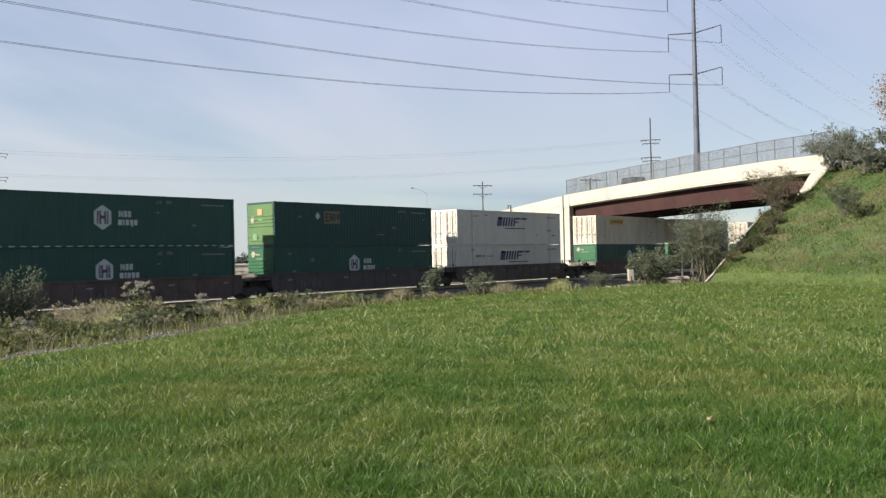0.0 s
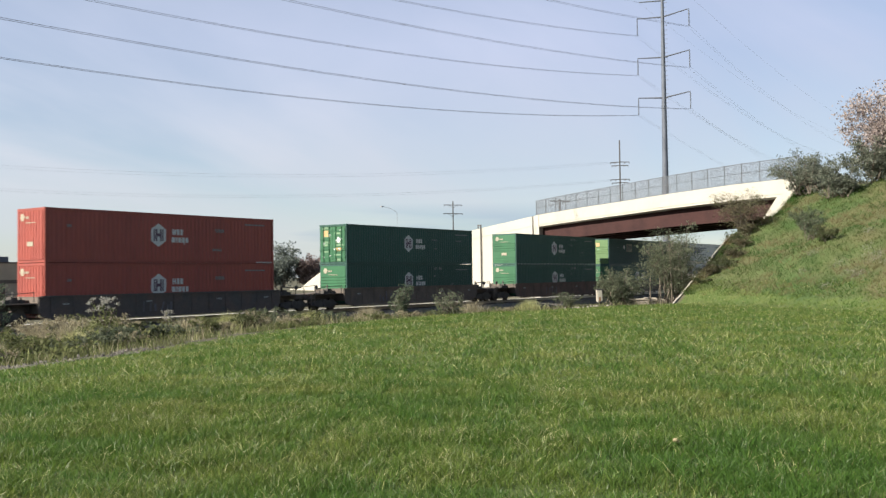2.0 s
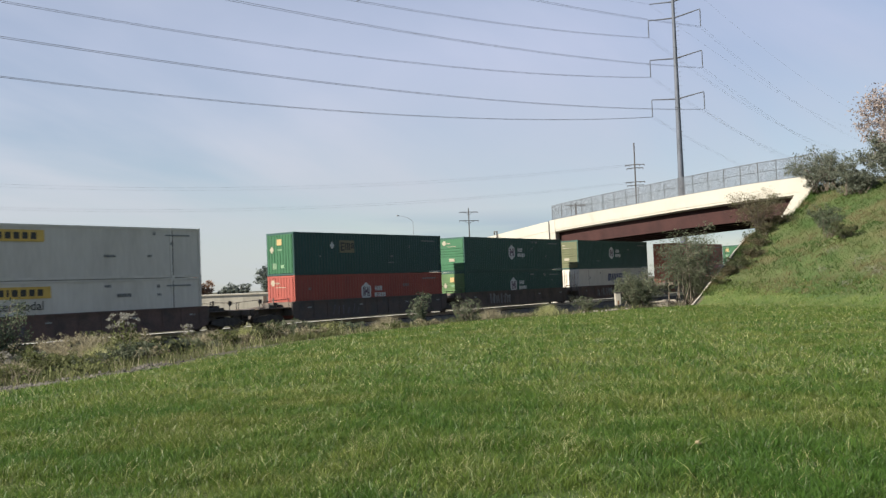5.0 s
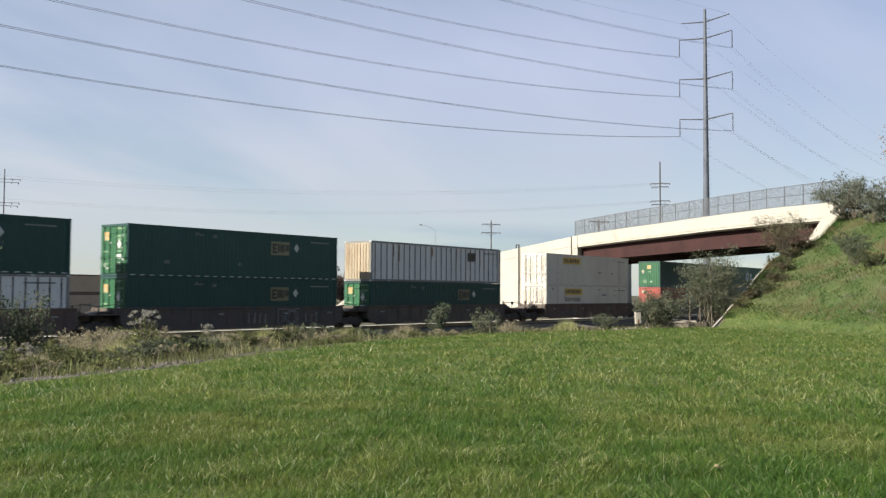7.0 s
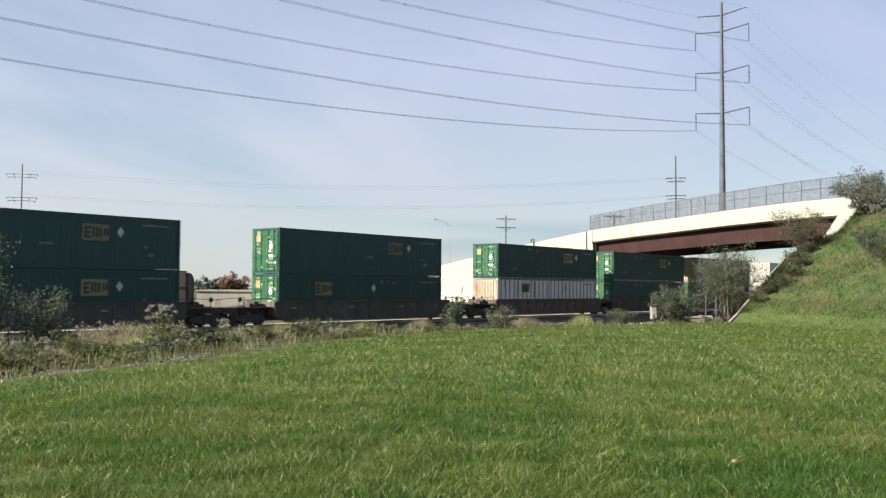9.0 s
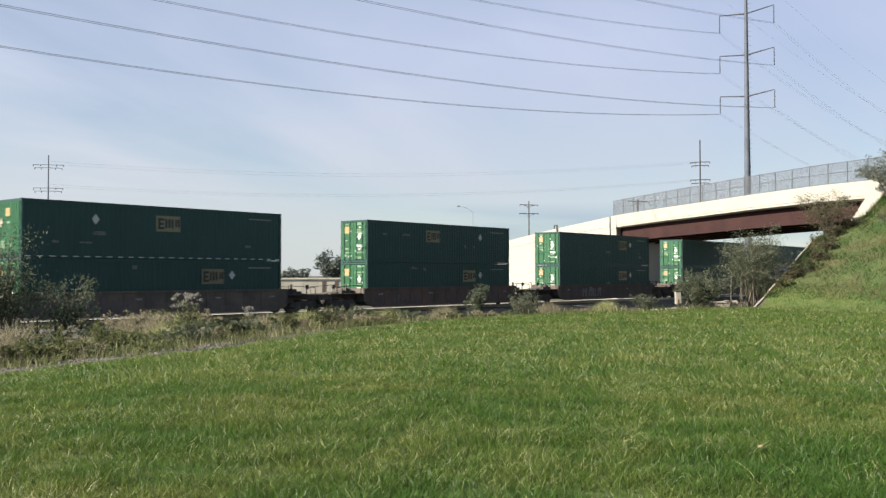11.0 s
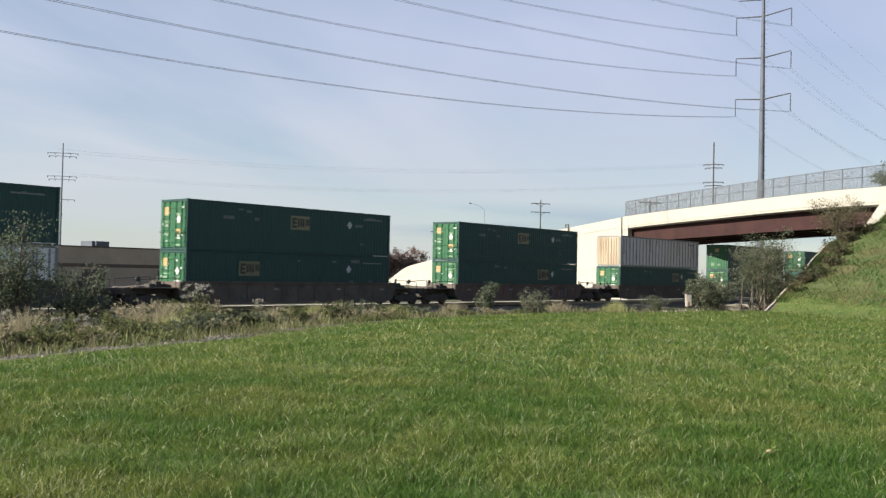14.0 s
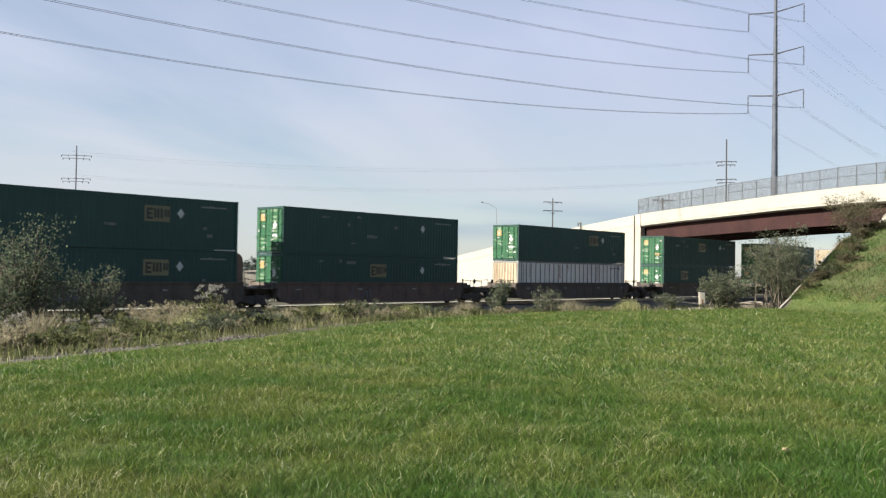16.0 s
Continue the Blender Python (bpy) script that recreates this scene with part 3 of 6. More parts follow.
def side_marks(ob, kind, mark_x, diamond_x, dashes, rng):
    """Emblem, panels and small markings for one long side (in its own plane y = 0, facing -y)."""
    if kind == "hexagon":
        bm = bmesh.new()
        hexagon(bm, mark_x, 1.62, 0.68, -0.045)
        part("emblem", bm, "decal_white", ob, "white hexagonal emblem")
        bm = bmesh.new()
        for a, b in ((-0.34, -0.25), (-0.20, -0.09), (0.09, 0.20), (0.25, 0.34)):
            box(bm, mark_x + a, mark_x + b, -0.054, -0.050, 1.27, 1.97)
        box(bm, mark_x - 0.09, mark_x + 0.09, -0.054, -0.050, 1.55, 1.72)
        part("emblem_mark", bm, "decal_purple", ob)
        bm = bmesh.new()
        bars(bm, mark_x + 0.98, 1.66, (0.09, 0.09, 0.18, 0.18), 0.34, -0.045, 0.07)
        box(bm, mark_x + 1.07, mark_x + 1.14, -0.049, -0.045, 1.79, 1.87)
        bars(bm, mark_x + 0.92, 1.22, (0.24, 0.1, 0.2, 0.2, 0.18), 0.30, -0.045, 0.07)
        box(bm, mark_x + 1.80, mark_x + 1.86, -0.045, -0.041, 1.10, 1.22)
        part("lettering", bm, "decal_white", ob, "white lettering")
    elif kind == "panel" and mark_x < 10:
        bm = boxes((mark_x - 0.76, mark_x + 0.76, -0.049, -0.045, 1.52, 2.38))
        part("emblem_panel", bm, "decal_tan", ob, "tan panel")
        bm = bmesh.new()
        letter_e(bm, mark_x - 0.64, 1.64, 0.38, 0.60, -0.051, 0.12)
        part("emblem_letter", bm, "decal_black", ob)
        bm = bmesh.new()
        bars(bm, mark_x - 0.20, 1.72, (0.13, 0.14, 0.13), 0.5, -0.051, 0.06)
        bars(bm, mark_x + 0.44, 1.80, (0.11, 0.12), 0.4, -0.051, 0.05)
        part("wordmark", bm, "decal_black", ob)["kind"] = "stuff"
    elif kind == "slanted":
        bm = bmesh.new()
        bars(bm, mark_x - 2.2, 1.62, (0.66, 0.24, 0.24, 0.24, 0.24, 0.24), 0.75, -0.045, 0.17, 0.3)
        for dx, w in ((-2.2, 0.66), (0.55, 0.75), (1.45, 0.85)):
            box(bm, mark_x + dx + 0.2, mark_x + dx + 0.2 + w, -0.049, -0.045, 2.2, 2.37)
        box(bm, mark_x + 0.55, mark_x + 1.2, -0.049, -0.045, 1.92, 2.04)
        box(bm, mark_x - 1.0, mark_x + 2.2, -0.049, -0.046, 1.38, 1.46)
        part("lettering", bm, "decal_blue", ob, "slanted dark blue lettering")
    elif kind == "yellow":
        bm = boxes((mark_x - 1.65, mark_x + 1.65, -0.049, -0.045, 2.0, 2.60))
        part("yellow_panel", bm, "decal_yellow", ob, "yellow name panel")
        bm = bmesh.new()
        bars(bm, mark_x - 1.45, 2.13, (0.2, 0.25, 0.12, 0.3, 0.3, 0.3, 0.3), 0.34, -0.052, 0.15)
        part("panel_bars", bm, "decal_black", ob)
        if dashes:
            curve = bpy.data.curves.new("word", "FONT")
            curve.body, curve.size, curve.extrude = "Intermodal", 0.66, 0.002
            word = new("word", curve)
            word.parent = ob
            word.matrix_local = pose(mark_x - 1.65, -0.047, 1.42, 90, 0, 0)
            word.data.materials.append(M["decal_black"])
    elif kind == "ribbed_panel" and mark_x < 10:
        bm = boxes((mark_x - 0.55, mark_x + 0.55, -0.062, -0.058, 1.75, 2.45))
        part("emblem_panel", bm, "brown_band", ob, "faded brown panel")
        bm = bmesh.new()
        letter_e(bm, mark_x - 0.45, 1.85, 0.26, 0.5, -0.064, 0.08)
        bars(bm, mark_x - 0.08, 1.88, (0.1, 0.1, 0.1), 0.42, -0.064, 0.06)
        part("emblem_letter", bm, "decal_black", ob)
    if kind == "panel":
        bm = bmesh.new()
        prism(bm, [(diamond_x - 0.22, 2.02), (diamond_x, 1.74), (diamond_x + 0.22, 2.02), (diamond_x, 2.30)], -0.049, -0.045, "y")
        part("diamond_sign", bm, "decal_white", ob, "white diamond placard")
    bm = bmesh.new()
    for _ in range(0 if kind == "ribbed_panel" else 7):
        x, z = rng.uniform(-7.4, 7.2), rng.choice((0.75, 1.2, 1.9, 2.35, 2.45))
        if abs(x - mark_x) > 2.8:
            bars(bm, x, z, [rng.uniform(0.05, 0.12) for _ in range(rng.choice((2, 3, 6)))], rng.choice((0.1, 0.14, 0.2)), -0.045, 0.04)
    box(bm, 5.6, 7.3, -0.047, -0.045, 2.42, 2.5)
    part("small_markings", bm, "decal_faint", ob, "small grey data markings")["kind"] = "stuff"
    if kind not in ("ribbed_panel", "yellow"):
        bm = bmesh.new()
        if dashes:
            x = -7.9
            while x < 7.8:
                box(bm, x, x + 0.30, -0.062, -0.052, 0.055, 0.105)
                x += 0.62
        else:
            # plain white line painted for sky showing through the seam's front gap
            box(bm, 6.5, 7.9, -0.062, -0.052, 0.055, 0.105)
        tape = part("reflective_tape", bm, "decal_white", ob, "white seam marks, reflective tape and a line painted as sky")
        tape["kind"] = "stuff"


def pressed(bm, ribs, wide, base, proud, lo, hi, e0, e1, upright=False):
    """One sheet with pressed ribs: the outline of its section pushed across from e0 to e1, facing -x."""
    line = [(0.0, lo), (-base, lo)]
    for r in ribs:
        line += [(-base, r), (-proud, r + 0.02), (-proud, r + wide - 0.02), (-base, r + wide)]
    line += [(-base, hi), (0.0, hi)]
    if upright:
        prism(bm, line, e0, e1, "z")
    else:
        prism(bm, line, e0, e1, "y")


def rear_door(parent, mat, rng):
    """Two door leaves with lock rods, hinges and placards; plane x = 0, facing -x."""
    for k, (y0, y1) in enumerate(((-CW / 2 + 0.10, -0.01), (0.01, CW / 2 - 0.10))):
        bm = bmesh.new()
        pressed(bm, (0.42, 1.1, 1.75, 2.35), 0.14, 0.05, 0.075, 0.18, CH - 0.16, y0, y1)
        leaf = part("door", bm, mat, parent)
        for y in (y0 + 0.32, y1 - 0.32):
            bm = bmesh.new()
            rod(bm, (-0.10, y, 0.16), (-0.10, y, CH - 0.13), 0.026, n=6)
            for z in (0.3, 0.95, 1.6, 2.2, 2.65):
                box(bm, -0.12, -0.075, y - 0.07, y + 0.07, z, z + 0.06)
            box(bm, -0.14, -0.10, y - 0.03, y + 0.36 * (1 if k else -1), 1.0, 1.05)
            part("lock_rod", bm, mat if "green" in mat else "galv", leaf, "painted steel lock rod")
        bm = bmesh.new()
        yc = (y0 + y1) / 2
        if "green" not in mat:
            bm.free()
            for q in range(5):
                y = y0 + 0.1 + q * 0.23 + rng.uniform(-0.05, 0.05)
                part("rust_streak", boxes((-0.0785, -0.0765, y - 0.012, y + rng.uniform(0.01, 0.03), rng.uniform(0.25, 1.2), CH - 0.3)), "rust_streak", leaf, "streak of rust")
            continue
        if k:
            box(bm, -0.082, -0.079, yc - 0.26, yc + 0.22, 2.02, 2.46)
            part("placard", bm, "decal_ochre", leaf, "ochre placard")
        else:
            prism(bm, [(yc - 0.20, 1.75), (yc, 1.49), (yc + 0.20, 1.75), (yc, 2.01)], -0.084, -0.081, "x")
            part("diamond_sign", bm, "decal_white", leaf, "white diamond placard")
            bm = boxes((-0.082, -0.079, yc - 0.32, yc + 0.28, 0.95, 1.2))
            part("sticker", bm, rng.choice(("decal_ochre", "decal_white")), leaf, "pale sticker")
        # pale patches painted where the door's pressed panels catch the sun
        for z in (0.24, 0.62, 0.86, 1.32, 1.52, 1.95, 2.16, 2.56):
            if rng.random() < 0.75:
                w = rng.uniform(0.22, 0.38)
                c = yc + rng.uniform(-0.1, 0.1)
                part("worn_patch", boxes((-0.079, -0.0765, c - w, c + w, z, z + rng.uniform(0.08, 0.17))), "decal_lit_panel_plate", leaf, "pale patch painted as a panel catching light")
        bm = bmesh.new()
        for i in range(6):
            y, z = rng.uniform(y0 + 0.08, y1 - 0.3), rng.uniform(0.3, 2.5)
            box(bm, -0.088, -0.085, y, y + rng.uniform(0.08, 0.2), z, z + rng.uniform(0.05, 0.14))
        part("stickers", bm, "decal_grey" if k else "decal_white", leaf, "scattered pale stickers")["kind"] = "stuff"


def nose_wall(parent, mat, kind):
    """A plain pressed end wall with level ribs; plane x = 0, facing -x."""
    bm = bmesh.new()
    if kind == "upright":
        pressed(bm, [-1.14 + 0.27 * i for i in range(9)], 0.12, 0.03, 0.06, -CW / 2 + 0.1, CW / 2 - 0.1, 0.16, CH - 0.14, True)
    else:
        pressed(bm, (0.35, 0.62, 1.28, 1.5, 1.72, 1.94), 0.11, 0.03, 0.065, 0.16, CH - 0.14, -CW / 2 + 0.1, CW / 2 - 0.1)
    wall = part("end_wall", bm, mat, parent)
    if mat == "end_cream":
        for y, w in ((-0.86, 0.03), (-0.62, 0.02), (-0.30, 0.035), (0.02, 0.05), (0.30, 0.03), (0.56, 0.02), (0.85, 0.03)):
            part("rust_streak", boxes((-0.072, -0.066, y - 0.55 * w, y + 0.55 * w, 0.2, CH - 0.2)), "rust_streak", wall, "streak of rust")
    bm = bmesh.new()
    prism(bm, [(0.72 + 0.2 * math.cos(math.radians(60 * i)), 2.42 + 0.22 * math.sin(math.radians(60 * i))) for i in range(6)], -0.066, -0.062, "x")
    for i in range(3):
        box(bm, -0.066, -0.062, 0.1 + 0.13 * i, 0.19 + 0.13 * i, 2.34, 2.46)
    box(bm, -0.070, -0.066, -0.3, 0.25, 0.88, 1.12)
    box(bm, -0.066, -0.062, -0.5, 0.4, 2.1, 2.14)
    if mat == "end_cream":
        bm.free()
        return wall
    if mat == "lime" or mat == "sunlit_end_green" and kind == "upright":
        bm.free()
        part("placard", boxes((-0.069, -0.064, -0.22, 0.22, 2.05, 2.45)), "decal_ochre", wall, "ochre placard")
        bm = bmesh.new()
        prism(bm, [(0.52, 1.75), (0.72, 1.49), (0.92, 1.75), (0.72, 2.01)], -0.069, -0.064, "x")
        part("diamond_sign", bm, "decal_end", wall, "white diamond placard")
        for y, z, w, t in ((-0.05, 1.68, 0.18, 0.12), (0.5, 0.45, 0.2, 0.4), (-0.25, 0.5, 0.16, 0.22)):
            part("data_plate", boxes((-0.069, -0.064, y - w, y + w, z, z + t)), "decal_lit_panel_plate", wall, "pale data plate")
        return wall
    part("end_marking", bm, "decal_end", wall, "small white emblem and data plate")["kind"] = "stuff"
    return wall


KINDS = {
    "hexagon_box": ("green", "hexagon", 0.28, 0.032, "dark green steel freight container with white hexagon"),
    "olive_end": ("green", "hexagon", 0.28, 0.032, "dark green freight container with olive end"),
    "panel_box": ("panel_green", "panel", 0.28, 0.032, "dark green freight container with tan panel"),
    "red": ("red", "hexagon", 0.28, 0.032, "rusty red freight container with white hexagon"),
    "slant_box": ("white", "slanted", 2.0, 0.008, "white freight container with blue lettering"),
    "reefer": ("white", "yellow", 2.6, 0.006, "smooth white freight container with yellow panel"),
    "cream": ("cream", "yellow", 2.6, 0.006, "cream freight container with yellow panel"),
    "ribbed": ("silver", "ribbed_panel", 0.62, 0.03, "pale grey freight container with side posts"),
}
container_cache = {}


def container(kind, rear, mark_x, diamond_x=4.3, dashes=False):
    key = (kind, rear, mark_x, diamond_x, dashes)
    if key in container_cache:
        return copy_thing(container_cache[key], pose(0, 0, 0))
    rng = random.Random(hash((len(kind), len(rear), int(mark_x * 10))) & 0xffff)
    mat, mark, pitch, depth, words = KINDS[kind]
    root = new("freight_container")
    tagged(root, words + (", doors shut" if rear == "door" else ", plain end wall"), "freight container", "containers on the train")
    container_cache[key] = root
    hx, hy = CL / 2, CW / 2
    # frame of rails and posts
    bm = bmesh.new()
    for y in (-hy, hy):
        s = 0.06 if y < 0 else -0.06
        a, b = min(y, y + 2 * s), max(y, y + 2 * s)
        box(bm, -hx, hx, a, b, 0.02, 0.17)
        box(bm, -hx, hx, a, b, CH - 0.13, CH)
        for x in (-hx, hx - 0.16):
            box(bm, x, x + (0.16 if abs(x) > 7 else 0.22), a - 0.006, b + 0.006, 0.17, CH - 0.13)
    for x in (-hx, hx - 0.12):
        box(bm, x, x + 0.12, -hy + 0.12, hy - 0.12, 0.02, 0.17)
        box(bm, x, x + 0.12, -hy + 0.12, hy - 0.12, CH - 0.13, CH)
    part("frame", bm, "frame_grey" if kind == "ribbed" else mat, root)
    cast = None
    for x in (-hx - 0.004, hx - 0.174, -6.2, 6.0):
        for y in (-hy - 0.01, hy - 0.15):
            for z in (0.0, CH - 0.11):
                if cast is None:
                    cast = part("corner_casting", boxes((0, 0.18, 0, 0.16, 0, 0.118)), "galv" if kind in ("ribbed",) else mat, root)
                    cast.location = (x, y, z)
                else:
                    o = new("corner_casting", cast.data)
                    o.parent, o.location = root, (x, y, z)
    part("roof", boxes((-hx + 0.12, hx - 0.12, -hy + 0.12, hy - 0.12, CH - 0.06, CH - 0.01)), mat, root)
    part("floor", boxes((-hx + 0.12, hx - 0.12, -hy + 0.12, hy - 0.12, 0.06, 0.14)), "seam", root)
    for y, rz in ((-hy + 0.045, 0), (hy - 0.045, 180)):
        v, f = corrugated(CL - 0.3, 0.17, CH - 0.13, pitch, depth)
        side = raw_part("side_panel", v, f, mat, root)
        side.matrix_local = pose(0, y, 0, 0, 0, rz)
        side_marks(side, mark, mark_x, diamond_x, dashes, rng)
        if kind in ("slant_box", "reefer", "cream"):
            for x in (-6.1, 6.0):
                part("lifting_post", boxes((x - 0.07, x + 0.07, -0.030, -0.010, 0.17, CH - 0.13)), mat, side)
                part("post_joint", boxes((x + 0.075, x + 0.13, -0.022, -0.009, 0.17, CH - 0.13)), "seam", side, "dark joint beside the post")
        if kind == "ribbed":
            n, post = 25, None
            for i in range(n):
                x = -CL / 2 + 0.45 + i * (CL - 0.9) / (n - 1)
                if post is None:
                    post = part("side_post", boxes((-0.036, 0.036, -0.058, -0.032, 0.2, CH - 0.16)), "seam", side, "dark upright post")
                    o = post
                else:
                    o = new("side_post", post.data)
                    o.parent = side
                o.location.x = x
            for _ in range(9):
                x, t = rng.uniform(-7.5, 7.5), rng.uniform(0.4, 1.6)
                part("grime_streak", boxes((x, x + rng.uniform(0.05, 0.16), -0.0345, -0.0325, CH - 0.2 - t, CH - 0.2)), rng.choice(("rust_streak", "decal_faint")), side, "streak of grime")
    # green ends and doors take the brighter, sunlit copy of the side paint
    if rear == "door":
        rear_door(root, "sunlit_end_green" if "green" in mat else mat, rng)
        for ob in [o for o in root.children if o.name.startswith("door")]:
            ob.location.x = -hx
    else:
        nose_wall(root, "end_cream" if kind == "ribbed" else "olive" if kind == "olive_end" else "lime" if rear == "lime" or kind == "panel_box" and rear == "level" else "sunlit_end_green" if "green" in mat else mat, "upright" if kind in ("red", "ribbed") or rear == "upright" else "level").location.x = -hx
    bm = boxes((0, 0.04, -hy + 0.12, hy - 0.12, 0.17, CH - 0.13))
    front = part("end_wall", bm, mat, root)
    front.location.x = hx - 0.06
    return root


# ---- well cars ----
WELL = 16.75
truck_cache = {}


def truck(parent, x):
    """A two-axle bogie under a platform."""
    if "t" in truck_cache:
        return twin(truck_cache["t"], x, 0, 0, 0, parent)
    bm = bmesh.new()
    for y in (-0.98, 0.98):
        prism(bm, [(-1.25, 0.40), (-1.1, 0.62), (-0.55, 0.72), (0.55, 0.72), (1.1, 0.62), (1.25, 0.40), (1.0, 0.36), (0.5, 0.22), (-0.5, 0.22), (-1.0, 0.36)], y - 0.08, y + 0.08, "y")
    box(bm, -0.22, 0.22, -1.1, 1.1, 0.38, 0.78)
    t = part("truck", bm, "truck", parent, "dark cast-steel bogie")
    t.location.x = x
    truck_cache["t"] = t
    for ax in (-0.89, 0.89):
        bm = bmesh.new()
        rod(bm, (ax, -0.9, 0.42), (ax, 0.9, 0.42), 0.085, n=10)
        part("axle", bm, "truck", t)
        for y in (-0.77, 0.77):
            bm = bmesh.new()
            s = 1 if y > 0 else -1
            rod(bm, (ax, y - 0.07, 0.42), (ax, y + 0.07, 0.42), 0.42, n=24)
            rod(bm, (ax, y - 0.07 * s - 0.03 * s, 0.42), (ax, y - 0.06 * s, 0.42), 0.455, n=24)
            part("wheel", bm, "wheel", t, "worn steel wheel")
    for y in (-1.05, 1.05):
        bm = bmesh.new()
        for dx in (-0.13, 0.13):
            rod(bm, (dx, y, 0.26), (dx, y, 0.55), 0.07, n=8)
        part("spring", bm, "truck", t)
    return t


car_cache = {}


def stroke(bm, a, b, w, y, thick=0.004):
    """A straight painted line of width w from a to b, both (x, z)."""
    d = Vector((b[0] - a[0], 0, b[1] - a[1])).normalized() * w / 2
    prism(bm, [(a[0] - d.z, a[1] + d.x), (a[0] + d.z, a[1] - d.x), (b[0] + d.z, b[1] - d.x), (b[0] - d.z, b[1] + d.x)], y, y + thick, "y")


def graffiti(side, tag, s, rng):
    """Sprayed shapes between the ribs of a well's side: 'letters' leaning over, a framed 'wheel', or 'faint' bars."""
    y = s * 1.477 - 0.002
    bm = bmesh.new()
    if tag == "letters":
        x = -4.6
        for k in range(8):
            h, lean = rng.uniform(0.62, 0.85), rng.uniform(-0.12, 0.22)
            stroke(bm, (x, 0.48), (x + lean, 0.48 + h), rng.uniform(0.12, 0.26), y)
            if k % 2:
                stroke(bm, (x - 0.22, 0.48 + h * rng.uniform(0.2, 0.9)), (x + lean + 0.2, 0.48 + h * rng.uniform(0.2, 0.9)), 0.14, y + 0.0045)
            x += rng.uniform(0.34, 0.52)
    elif tag == "wheel":
        for cx, cz, r in ((3.75, 0.86, 0.42), (3.95, 0.86, 0.42)):
            ring = [(cx + r * math.cos(i * math.pi / 8), cz + r * math.sin(i * math.pi / 8)) for i in range(17)]
            for a, b in zip(ring, ring[1:]):
                stroke(bm, a, b, 0.06, y + (0.0045 if cx > 3.8 else 0))
        for a, b in (((2.7, 0.42), (2.7, 1.36)), ((2.7, 1.36), (4.5, 1.36)), ((3.0, 0.5), (3.4, 1.1)), ((3.4, 0.6), (3.0, 0.95))):
            stroke(bm, a, b, 0.06, y + 0.009)
        for x in (0.3, 0.75, 1.15, 1.6, 5.1, 5.5, 6.0):
            stroke(bm, (x, 0.5), (x + rng.uniform(-0.1, 0.2), rng.uniform(1.0, 1.3)), 0.11, y)
    else:
        x = rng.uniform(-6, 0)
        for k in range(6):
            stroke(bm, (x, 0.5), (x + rng.uniform(-0.1, 0.2), rng.uniform(0.8, 1.2)), rng.uniform(0.08, 0.2), y)
            x += rng.uniform(0.25, 0.55)
    part("graffiti", bm, "graffiti_dull" if tag == "faint" else "graffiti", side, "faded grey sprayed letters" if tag != "wheel" else "sprayed wheel shape in a frame")["kind"] = "stuff"


